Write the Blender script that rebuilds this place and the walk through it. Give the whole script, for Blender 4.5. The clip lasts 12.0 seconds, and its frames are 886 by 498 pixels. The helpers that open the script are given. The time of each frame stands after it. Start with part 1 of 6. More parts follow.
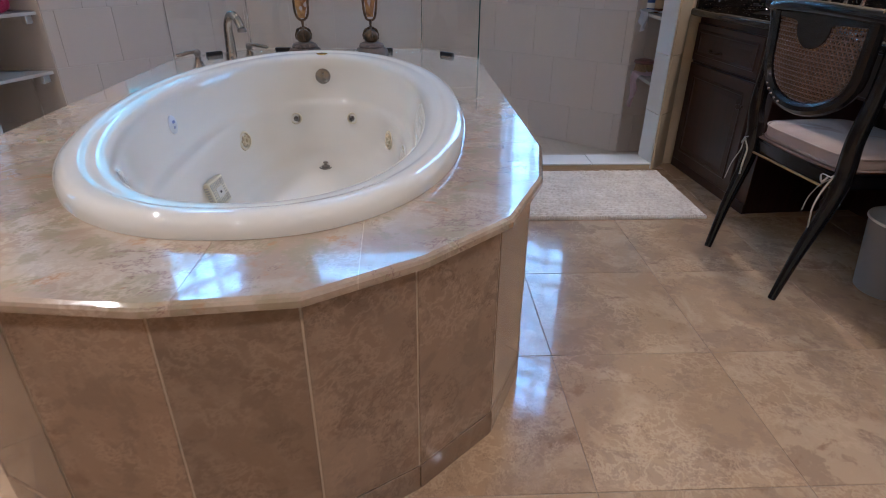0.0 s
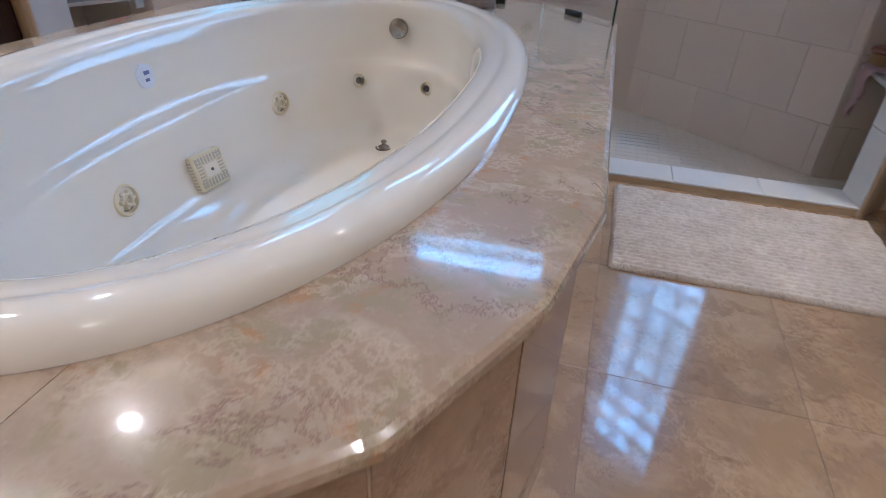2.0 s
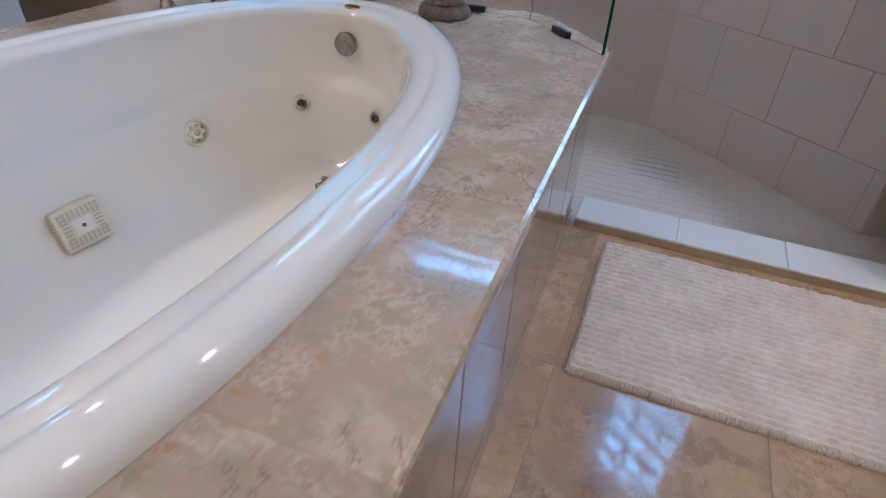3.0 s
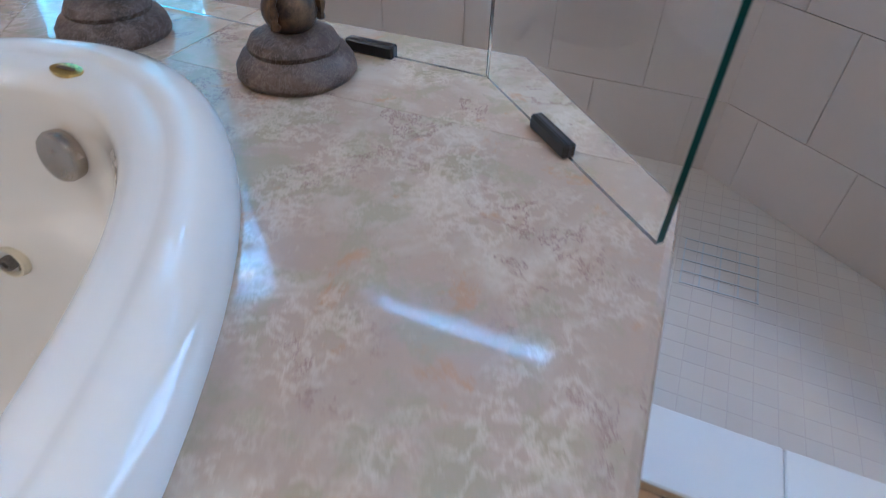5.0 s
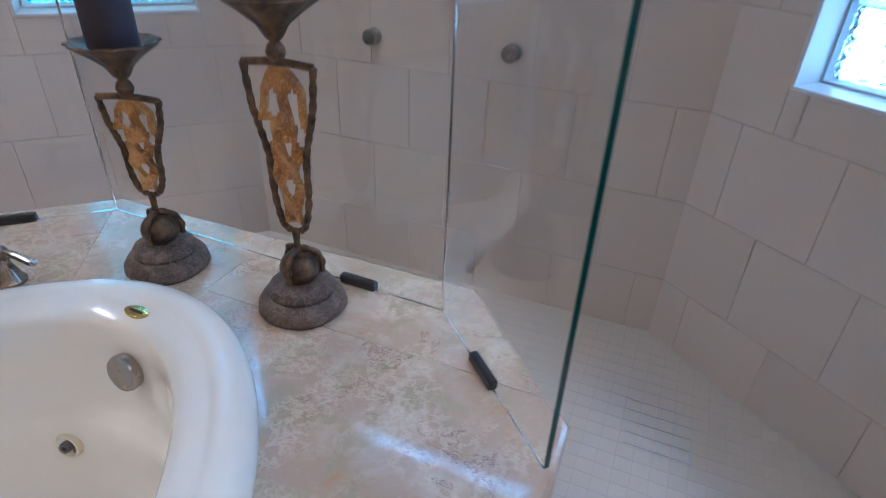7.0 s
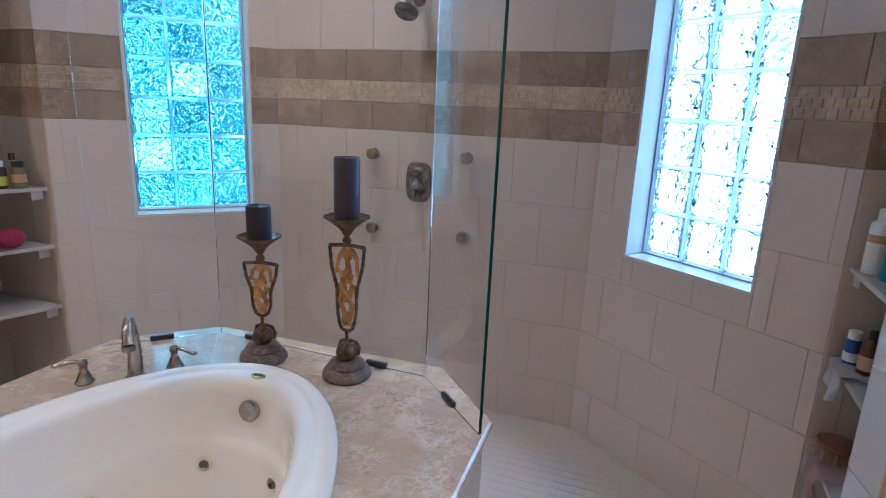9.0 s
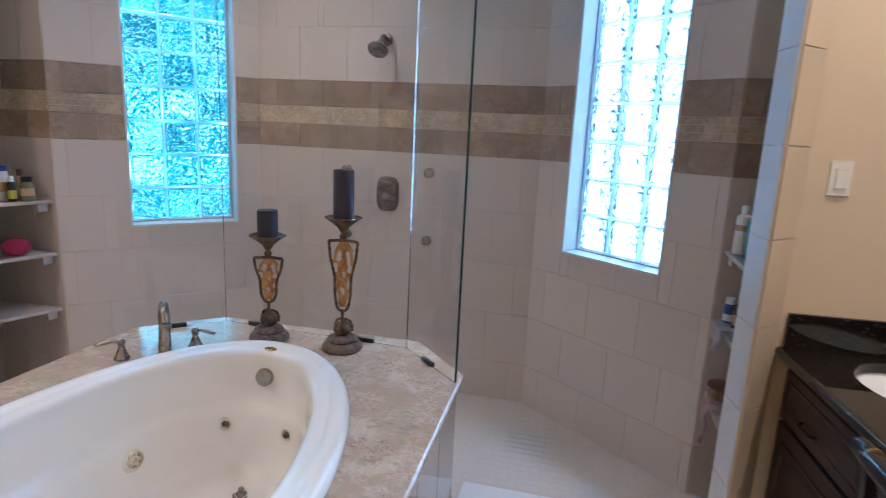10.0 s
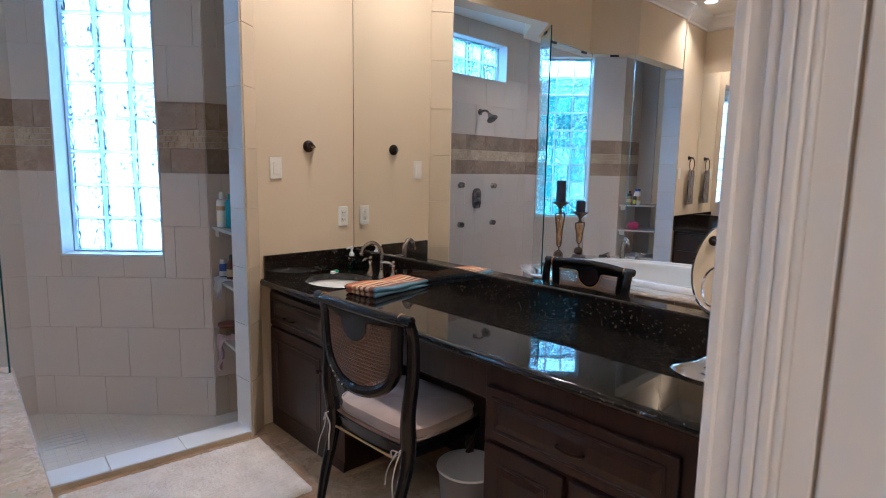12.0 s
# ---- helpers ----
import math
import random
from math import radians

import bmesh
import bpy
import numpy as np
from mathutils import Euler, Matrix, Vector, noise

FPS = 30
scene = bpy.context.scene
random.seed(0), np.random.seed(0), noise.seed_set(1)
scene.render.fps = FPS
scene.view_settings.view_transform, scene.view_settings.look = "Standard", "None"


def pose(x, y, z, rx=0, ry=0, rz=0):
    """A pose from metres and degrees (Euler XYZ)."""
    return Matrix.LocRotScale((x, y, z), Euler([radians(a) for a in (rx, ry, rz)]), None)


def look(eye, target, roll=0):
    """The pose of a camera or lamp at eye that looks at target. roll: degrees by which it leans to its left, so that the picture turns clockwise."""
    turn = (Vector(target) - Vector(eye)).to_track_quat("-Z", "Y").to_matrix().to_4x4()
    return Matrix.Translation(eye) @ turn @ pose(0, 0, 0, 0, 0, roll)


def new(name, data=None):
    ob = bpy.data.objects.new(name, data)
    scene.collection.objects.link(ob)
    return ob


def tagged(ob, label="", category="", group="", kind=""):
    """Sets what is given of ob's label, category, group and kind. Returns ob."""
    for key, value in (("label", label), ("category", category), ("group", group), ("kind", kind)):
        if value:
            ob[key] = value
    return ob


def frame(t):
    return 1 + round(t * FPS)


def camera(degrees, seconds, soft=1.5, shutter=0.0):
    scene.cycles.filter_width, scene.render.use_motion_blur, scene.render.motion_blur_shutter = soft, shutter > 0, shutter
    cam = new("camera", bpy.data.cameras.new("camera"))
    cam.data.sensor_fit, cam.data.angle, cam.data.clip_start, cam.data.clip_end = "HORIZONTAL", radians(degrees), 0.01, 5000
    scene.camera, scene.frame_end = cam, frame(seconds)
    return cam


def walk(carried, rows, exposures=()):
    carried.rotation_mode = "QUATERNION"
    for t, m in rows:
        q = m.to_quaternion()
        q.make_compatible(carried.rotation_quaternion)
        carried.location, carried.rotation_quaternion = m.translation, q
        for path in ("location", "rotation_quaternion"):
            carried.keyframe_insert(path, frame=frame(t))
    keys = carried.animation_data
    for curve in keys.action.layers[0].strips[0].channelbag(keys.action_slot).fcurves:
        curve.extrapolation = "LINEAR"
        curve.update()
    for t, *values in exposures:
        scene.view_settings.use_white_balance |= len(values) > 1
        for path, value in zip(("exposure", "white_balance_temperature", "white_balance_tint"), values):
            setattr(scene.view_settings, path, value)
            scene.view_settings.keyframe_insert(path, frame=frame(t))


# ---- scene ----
cam = camera(75.6, 12.0, soft=0.75, shutter=0.3)
PATH = [
    (0.0, (0.473, 0.257, 1.114), (0.554, 2.029, 0.189), 0.5),
    (0.5, (0.545, 0.473, 1.086), (0.627, 2.225, 0.124), 0.5),
    (1.0, (0.618, 0.682, 1.067), (0.642, 2.417, 0.074), 0.8),
    (1.5, (0.761, 0.849, 1.044), (0.57, 2.558, 0.022), 1.5),
    (2.0, (0.793, 1.047, 1.01), (0.351, 2.682, -0.054), 2.4),
    (2.5, (0.854, 1.312, 1.032), (0.295, 2.872, -0.088), 2.6),
    (3.0, (0.956, 1.606, 1.097), (0.387, 3.126, -0.072), 2.9),
    (4.8, (0.788, 2.67, 0.995), (0.223, 4.075, -0.31), 1.8),
    (5.0, (0.742, 2.775, 1.0), (0.183, 4.155, -0.335), 1.6),
    (5.5, (0.643, 2.907, 1.044), (0.09, 4.264, -0.316), 1.2),
    (6.0, (0.589, 2.934, 1.092), (0.045, 4.321, -0.242), 2.0),
    (6.5, (0.64, 2.876, 1.197), (0.053, 4.328, -0.048), 1.9),
    (7.0, (0.834, 2.686, 1.328), (0.195, 4.273, 0.292), 2.4),
    (7.5, (1.088, 2.478, 1.438), (0.394, 4.157, 0.603), 2.2),
    (7.7, (1.16, 2.419, 1.468), (0.459, 4.132, 0.71), 2.3),
    (9.5, (1.15, 1.496, 1.576), (0.565, 3.357, 1.135), 2.5),
    (10.0, (1.182, 1.248, 1.569), (0.731, 3.154, 1.167), 2.7),
    (10.5, (1.196, 0.996, 1.556), (1.259, 2.962, 1.192), 2.6),
    (11.0, (1.05, 0.774, 1.509), (1.848, 2.582, 1.2), 2.5),
    (11.5, (0.919, 0.595, 1.487), (2.089, 2.192, 1.202), 0.8),
    (12.0, (0.717, 0.396, 1.49), (1.976, 1.924, 1.21), 1.0),
]
LEVELS = [(0.0, -0.68, 4330, 15), (2.0, -0.66, 4450, 15), (3.0, -0.66, 4440, 15), (5.0, -0.50, 4260, 14), (7.5, -0.50, 4280, 14), (9.5, -0.47, 4530, 17), (12.0, -0.44, 4440, 15)]
walk(cam, [(t, look(eye, target, roll)) for t, eye, target, roll in PATH], exposures=LEVELS)

# ---- world and light levels ----
world = bpy.data.worlds.new("sky")
scene.world = world
world.use_nodes = True
sky = world.node_tree.nodes.new("ShaderNodeTexSky")
sky.sky_type, sky.sun_disc, sky.sun_elevation, sky.sun_rotation = "NISHITA", False, radians(48), radians(40)
world.node_tree.links.new(sky.outputs[0], world.node_tree.nodes["Background"].inputs[0])
world.node_tree.nodes["Background"].inputs[1].default_value = 0.08
LAMP_W, ROOM_LAMP_W, SHOWER_LAMP_W, BEDROOM_FILL_W = 19.0, 12.0, 16.0, 33.0
DAY_RIGHT, DAY_LEFT, DAY_BACK = 23.0, 9.5, 7.0
WARM = (1.0, 0.74, 0.46)


# ---- materials ----
def material(name, rough=0.5, metal=0.0, color=(0.8, 0.8, 0.8)):
    m = bpy.data.materials.new(name)
    m.use_nodes = True
    b = m.node_tree.nodes["Principled BSDF"]
    b.inputs["Base Color"].default_value = (*color, 1)
    b.inputs["Roughness"].default_value = rough
    b.inputs["Metallic"].default_value = metal
    return m, m.node_tree, b


def coords(nt, scale=(1, 1, 1), shift=0.0):
    """Object coordinates, moved about by the object's random number."""
    tc, mp, inf = nt.nodes.new("ShaderNodeTexCoord"), nt.nodes.new("ShaderNodeMapping"), nt.nodes.new("ShaderNodeObjectInfo")
    mp.inputs["Scale"].default_value = scale
    nt.links.new(tc.outputs["Object"], mp.inputs["Vector"])
    if shift:
        mul = nt.nodes.new("ShaderNodeVectorMath")
        mul.operation = "SCALE"
        mul.inputs[0].default_value = (shift, shift * 1.7, shift * 0.6)
        nt.links.new(inf.outputs["Random"], mul.inputs["Scale"])
        nt.links.new(mul.outputs[0], mp.inputs["Location"])
    return mp.outputs[0], inf.outputs["Random"]


def noise_node(nt, vec, scale, detail=5, rough=0.55, distort=0.0):
    n = nt.nodes.new("ShaderNodeTexNoise")
    n.inputs["Scale"].default_value, n.inputs["Detail"].default_value = scale, detail
    n.inputs["Roughness"].default_value, n.inputs["Distortion"].default_value = rough, distort
    nt.links.new(vec, n.inputs["Vector"])
    return n.outputs["Fac"]


def ramp(nt, fac, stops):
    r = nt.nodes.new("ShaderNodeValToRGB")
    while len(r.color_ramp.elements) < len(stops):
        r.color_ramp.elements.new(0.5)
    for e, (p, c) in zip(r.color_ramp.elements, stops):
        e.position = p
        e.color = (*c, 1) if len(c) == 3 else c
    nt.links.new(fac, r.inputs[0])
    return r.outputs[0]


def mix(nt, fac, a, b, kind="MIX"):
    m = nt.nodes.new("ShaderNodeMix")
    m.data_type, m.blend_type = "RGBA", kind
    for sock, v in ((m.inputs[0], fac), (m.inputs[6], a), (m.inputs[7], b)):
        if isinstance(v, (int, float)):
            sock.default_value = v
        elif isinstance(v, tuple):
            sock.default_value = (*v, 1)
        else:
            nt.links.new(v, sock)
    return m.outputs[2]


def bump(nt, b, height, strength, dist=0.002):
    n = nt.nodes.new("ShaderNodeBump")
    n.inputs["Strength"].default_value, n.inputs["Distance"].default_value = strength, dist
    nt.links.new(height, n.inputs["Height"])
    nt.links.new(n.outputs[0], b.inputs["Normal"])


def maprange(nt, fac, lo, hi):
    n = nt.nodes.new("ShaderNodeMapRange")
    n.inputs["To Min"].default_value, n.inputs["To Max"].default_value = lo, hi
    nt.links.new(fac, n.inputs["Value"])
    return n.outputs[0]


def stone(name, dark, mid, light, vein, rough=(0.04, 0.10), scale=3.0, spread=0.25, veins=0.35, bumpy=0.008):
    m, nt, b = material(name)
    vec, rnd = coords(nt, shift=9.0)
    big = noise_node(nt, vec, scale, 10, 0.68, 0.5)
    base = ramp(nt, big, [(0.38, dark), (0.5, mid), (0.61, light)])
    fine = noise_node(nt, vec, scale * 9, 8, 0.7, 0.5)
    base = mix(nt, maprange(nt, fine, 0.0, 0.55), base, light, "SOFT_LIGHT")
    v = noise_node(nt, vec, scale * 1.7, 12, 0.72, 0.6)
    vm = ramp(nt, v, [(0.485, (0, 0, 0)), (0.5, (veins, veins, veins)), (0.52, (0, 0, 0))])
    base = mix(nt, vm, base, vein)
    w = noise_node(nt, vec, scale * 5.2, 6, 0.7, 1.0)
    wm = ramp(nt, w, [(0.54, (0, 0, 0)), (0.64, (0.5, 0.5, 0.5))])
    base = mix(nt, wm, base, tuple(min(1, c * 1.35) for c in light))
    f2 = noise_node(nt, vec, scale * 13, 9, 0.75, 0.8)
    base = mix(nt, ramp(nt, f2, [(0.53, (0, 0, 0)), (0.60, (0.42, 0.42, 0.42)), (0.68, (0.1, 0.1, 0.1))]), base, tuple(min(1, k * 1.45) for k in light))
    f3 = noise_node(nt, vec, scale * 7.5, 10, 0.78, 0.3)
    base = mix(nt, ramp(nt, f3, [(0.33, (0.55, 0.55, 0.55)), (0.40, (0, 0, 0))]), base, vein)
    shade = maprange(nt, rnd, 1 - spread, 1 + spread * 0.4)
    comb = nt.nodes.new("ShaderNodeCombineColor")
    for i in range(3):
        nt.links.new(shade, comb.inputs[i])
    base = mix(nt, 1.0, base, comb.outputs[0], "MULTIPLY")
    nt.links.new(base, b.inputs["Base Color"])
    nt.links.new(maprange(nt, fine, *rough), b.inputs["Roughness"])
    bump(nt, b, mix(nt, 0.5, fine, vm), bumpy, 0.001)
    return m


def gray(nt, fac, lo, hi, top=1.0):
    """A mask that rises from 0 at lo to top at hi, or falls where hi is below lo."""
    n = nt.nodes.new("ShaderNodeMapRange")
    n.interpolation_type = "SMOOTHSTEP"
    for k, v in (("From Min", lo), ("From Max", hi), ("To Min", 0.0), ("To Max", top)):
        n.inputs[k].default_value = v
    nt.links.new(fac, n.inputs["Value"])
    return n.outputs[0]


def marble(name, base, cream, green, rust, dark, rough=(0.03, 0.09), size=0.12, spread=0.15, crackle=0.5, veins=0.6, stretch=(1, 1, 1), coat=0.0):
    """Cloudy polished stone: patches about size across, pale crackle, a few dark veins."""
    m, nt, b = material(name)
    vec, rnd = coords(nt, stretch, shift=9.0)
    s = 0.55 / size
    c1 = noise_node(nt, vec, s, 6, 0.6, 0.6)
    col = mix(nt, gray(nt, c1, 0.47, 0.62, 0.85), base, cream)
    c2 = noise_node(nt, vec, s * 1.9, 7, 0.66, 0.3)
    col = mix(nt, gray(nt, c2, 0.50, 0.58, 0.85), col, green)
    c3 = noise_node(nt, vec, s * 1.7, 8, 0.68, 0.4)
    col = mix(nt, gray(nt, c3, 0.42, 0.33, 0.8), col, rust)
    k = noise_node(nt, vec, s * 4.2, 10, 0.72, 0.25)
    ridge = ramp(nt, k, [(0.46, (0, 0, 0)), (0.495, (1, 1, 1)), (0.505, (1, 1, 1)), (0.55, (0, 0, 0))])
    where = gray(nt, noise_node(nt, vec, s * 1.1, 3), 0.44, 0.58, crackle)
    pale = tuple(min(1.0, v * 1.28) for v in cream)
    col = mix(nt, mix(nt, 1.0, ridge, where, "MULTIPLY"), col, pale)
    fl = noise_node(nt, vec, s * 9, 7, 0.72, 0.2)
    col = mix(nt, gray(nt, fl, 0.57, 0.66, 0.4 * crackle), col, pale)
    col = mix(nt, gray(nt, fl, 0.40, 0.30, 0.25), col, dark)
    v = noise_node(nt, vec, s * 0.8, 12, 0.76, 0.3)
    line = ramp(nt, v, [(0.488, (0, 0, 0)), (0.496, (1, 1, 1)), (0.50, (1, 1, 1)), (0.508, (0, 0, 0))])
    here = gray(nt, noise_node(nt, vec, s * 0.9, 2), 0.50, 0.58, veins)
    col = mix(nt, mix(nt, 1.0, line, here, "MULTIPLY"), col, dark)
    comb = nt.nodes.new("ShaderNodeCombineColor")
    shade = maprange(nt, rnd, 1 - spread, 1 + spread * 0.5)
    for i in range(3):
        nt.links.new(shade, comb.inputs[i])
    col = mix(nt, 1.0, col, comb.outputs[0], "MULTIPLY")
    nt.links.new(col, b.inputs["Base Color"])
    nt.links.new(maprange(nt, fl, *rough), b.inputs["Roughness"])
    b.inputs["Coat Weight"].default_value, b.inputs["Coat Roughness"].default_value = coat, 0.04
    bump(nt, b, c1, 0.02, 0.002)
    return m


def paint(name, color, rough=0.55, mottle=0.06, bumpy=0.08, scale=60.0, spread=0.0):
    m, nt, b = material(name, rough)
    vec, rnd = coords(nt, shift=3.0)
    n = noise_node(nt, vec, 2.2, 4)
    col = mix(nt, maprange(nt, n, 0, 1), tuple(c * (1 - mottle) for c in color), tuple(min(1, c * (1 + mottle)) for c in color))
    if spread:
        comb = nt.nodes.new("ShaderNodeCombineColor")
        sh = maprange(nt, rnd, 1 - spread, 1.0)
        for i in range(3):
            nt.links.new(sh, comb.inputs[i])
        col = mix(nt, 1.0, col, comb.outputs[0], "MULTIPLY")
    nt.links.new(col, b.inputs["Base Color"])
    f = noise_node(nt, vec, scale, 4)
    nt.links.new(maprange(nt, f, rough * 0.85, rough * 1.15), b.inputs["Roughness"])
    bump(nt, b, f, bumpy, 0.001)
    return m


def wood(name, dark, light, rough=0.3, axis=2):
    m, nt, b = material(name, rough)
    sc = [14, 14, 14]
    sc[axis] = 0.9
    vec, rnd = coords(nt, tuple(sc), shift=7.0)
    n = noise_node(nt, vec, 2.4, 7, 0.6, 0.6)
    nt.links.new(ramp(nt, n, [(0.3, dark), (0.7, light)]), b.inputs["Base Color"])
    nt.links.new(maprange(nt, n, rough * 0.8, rough * 1.3), b.inputs["Roughness"])
    bump(nt, b, n, 0.06, 0.001)
    return m


def metalm(name, color, rough=0.25, patina=None):
    m, nt, b = material(name, rough, 1.0, color)
    vec, rnd = coords(nt, shift=2.0)
    f = noise_node(nt, vec, 45, 6)
    nt.links.new(maprange(nt, f, rough * 0.7, rough * 1.4), b.inputs["Roughness"])
    if patina:
        g = noise_node(nt, vec, 26, 8, 0.7)
        nt.links.new(ramp(nt, g, [(0.38, patina), (0.62, color)]), b.inputs["Base Color"])
        nt.links.new(maprange(nt, g, 0.25, 0.95), b.inputs["Metallic"])
        bump(nt, b, g, 0.35, 0.002)
    return m


def clear(name, color=(1, 1, 1), rough=0.0, ior=1.45, wavy=0.0):
    m, nt, b = material(name, rough, 0.0, color)
    b.inputs["Transmission Weight"].default_value = 1.0
    b.inputs["IOR"].default_value = ior
    if wavy:
        vec, rnd = coords(nt, shift=5.0)
        n = noise_node(nt, vec, 21, 1, 0.4, 1.6)
        bump(nt, b, n, wavy, 0.014)
    return m


def glow(name, strength, stops, scale=1.4, sky_from=None, gain=1.0):
    m = bpy.data.materials.new(name)
    m.use_nodes = True
    nt = m.node_tree
    nt.nodes.remove(nt.nodes["Principled BSDF"])
    em = nt.nodes.new("ShaderNodeEmission")
    vec, rnd = coords(nt)
    n = noise_node(nt, vec, scale, 7, 0.65, 0.8)
    col = ramp(nt, n, stops)
    if sky_from:
        sep = nt.nodes.new("ShaderNodeSeparateXYZ")
        nt.links.new(vec, sep.inputs[0])
        col = mix(nt, gray(nt, sep.outputs[2], sky_from, sky_from + 0.35), col, tuple(gain * v for v in (0.52, 0.80, 1.0)))
    nt.links.new(col, em.inputs[0])
    em.inputs[1].default_value = strength
    nt.links.new(em.outputs[0], nt.nodes["Material Output"].inputs[0])
    return m


def fabric(name, color, color2=None, rough=0.95, scale=220, strength=0.5):
    m, nt, b = material(name, rough)
    vec, rnd = coords(nt)
    n = noise_node(nt, vec, 7, 6, 0.65)
    c2 = color2 or tuple(c * 0.75 for c in color)
    nt.links.new(ramp(nt, n, [(0.3, c2), (0.65, color)]), b.inputs["Base Color"])
    f = noise_node(nt, vec, scale, 3, 0.7)
    bump(nt, b, f, strength, 0.003)
    b.inputs["Sheen Weight"].default_value = 0.3
    return m


def granite(name):
    m, nt, b = material(name, 0.06)
    vec, rnd = coords(nt)
    vo = nt.nodes.new("ShaderNodeTexVoronoi")
    vo.inputs["Scale"].default_value = 190
    nt.links.new(vec, vo.inputs["Vector"])
    n = noise_node(nt, vec, 38, 6, 0.7)
    base = ramp(nt, n, [(0.40, (0.005, 0.0045, 0.0045)), (0.62, (0.014, 0.011, 0.008)), (0.78, (0.034, 0.026, 0.018))])
    sep = nt.nodes.new("ShaderNodeSeparateColor")
    nt.links.new(vo.outputs["Color"], sep.inputs[0])
    fleck = ramp(nt, sep.outputs[0], [(0.962, (0, 0, 0)), (0.972, (0.8, 0.8, 0.8))])
    base = mix(nt, fleck, base, (0.095, 0.076, 0.05))
    nt.links.new(base, b.inputs["Base Color"])
    nt.links.new(maprange(nt, n, 0.012, 0.035), b.inputs["Roughness"])
    return m


FLOOR_STONE = marble("floor_travertine", (0.37, 0.24, 0.13), (0.47, 0.325, 0.19), (0.315, 0.205, 0.12), (0.25, 0.145, 0.08), (0.16, 0.09, 0.055), rough=(0.10, 0.20), size=0.15, spread=0.13, crackle=0.4, veins=0.45, coat=0.9)
DECK_STONE = marble("deck_marble", (0.405, 0.298, 0.208), (0.49, 0.395, 0.29), (0.355, 0.29, 0.18), (0.43, 0.245, 0.12), (0.21, 0.115, 0.10), rough=(0.12, 0.24), size=0.085, spread=0.1, crackle=0.55, veins=0.9, coat=1.0)
SKIRT_STONE = marble("skirt_marble", (0.27, 0.178, 0.108), (0.325, 0.225, 0.142), (0.225, 0.152, 0.095), (0.20, 0.125, 0.075), (0.11, 0.07, 0.045), rough=(0.12, 0.26), size=0.11, spread=0.36, crackle=0.55, veins=0.7, coat=1.0)
SKIRT_GROUT = paint("skirt_grout", (0.52, 0.41, 0.28), 0.8, 0.1, 0.3, 200)
BAND_STONE = marble("band_marble", (0.30, 0.212, 0.148), (0.37, 0.28, 0.20), (0.255, 0.18, 0.125), (0.23, 0.15, 0.10), (0.14, 0.085, 0.06), rough=(0.25, 0.45), size=0.13, spread=0.22, crackle=0.35, veins=0.5)
MOSAIC_STONE = stone("mosaic_stone", (0.36, 0.27, 0.18), (0.47, 0.37, 0.25), (0.56, 0.46, 0.33), (0.3, 0.2, 0.12), scale=7.0, spread=0.3, rough=(0.35, 0.55))
WALL_TILE = paint("wall_tile", (0.585, 0.505, 0.435), 0.3, 0.03, 0.04, 40, 0.05)
TRIM_TILE = paint("trim_tile", (0.64, 0.635, 0.625), 0.3, 0.04, 0.05, 40, 0.06)
CREAM_TILE = paint("cream_tile", (0.60, 0.48, 0.315), 0.35, 0.05, 0.05, 40, 0.08)
SHOWER_GROUT = paint("shower_grout", (0.43, 0.385, 0.34), 0.6, 0.12, 0.1, 150)
SHOWER_TILE = paint("shower_floor_tile", (0.50, 0.45, 0.39), 0.38, 0.08, 0.1, 50, 0.05)
GROUT = paint("grout", (0.47, 0.41, 0.35), 0.9, 0.1, 0.3, 200)
FLOOR_GROUT = paint("floor_grout", (0.27, 0.19, 0.125), 0.9, 0.15, 0.3, 200)
WALL_PAINT = paint("cream_wall_paint", (0.66, 0.53, 0.345), 0.6, 0.02, 0.12, 180)
CEILING_PAINT = paint("ceiling_paint", (0.80, 0.76, 0.68), 0.7, 0.02, 0.1, 150)
WHITE_TRIM = paint("white_trim_paint", (0.78, 0.75, 0.70), 0.4, 0.02, 0.05, 90)
TUB = paint("tub_acrylic", (0.76, 0.72, 0.645), 0.055, 0.01, 0.0, 30)
TUB.node_tree.nodes["Principled BSDF"].inputs["Coat Weight"].default_value = 0.75
TUB.node_tree.nodes["Principled BSDF"].inputs["Coat Roughness"].default_value = 0.015
JET = paint("jet_plastic", (0.66, 0.59, 0.42), 0.3, 0.03, 0.02)
JET_DARK = paint("jet_shadow_plastic", (0.26, 0.22, 0.14), 0.5)
GLASS = clear("clear_glass", (0.985, 1.0, 0.995))
GLASS_EDGE = paint("glass_edge", (0.010, 0.055, 0.056), 0.08, 0.1, 0.0)
GLASS_SEAM = clear("glass_seam", (0.75, 0.90, 0.93), 0.12, 1.25)
BLOCK = clear("block_glass", (0.90, 0.98, 0.99), 0.0, 1.5, 1.0)
MORTAR = clear("block_joint_bright", (0.80, 0.95, 0.97), 0.5, 1.15)
# same joints, tint darkened to offset the stronger daylight behind window_1
MORTAR_DIMMED = clear("block_joint_dimmed", (0.45, 0.54, 0.55), 0.5, 1.15)
BLOCK_RIM = paint("block_rim", (0.42, 0.45, 0.46), 0.5)
BLACK = paint("black_plastic", (0.012, 0.012, 0.012), 0.35, 0.1)
NICKEL = metalm("brushed_nickel", (0.38, 0.34, 0.295), 0.24)
PEWTER = metalm("aged_pewter", (0.30, 0.27, 0.24), 0.35, (0.09, 0.08, 0.07))
CHROME = metalm("chrome", (0.85, 0.86, 0.88), 0.05)
BRONZE = metalm("aged_bronze", (0.20, 0.12, 0.06), 0.4, (0.035, 0.024, 0.018))
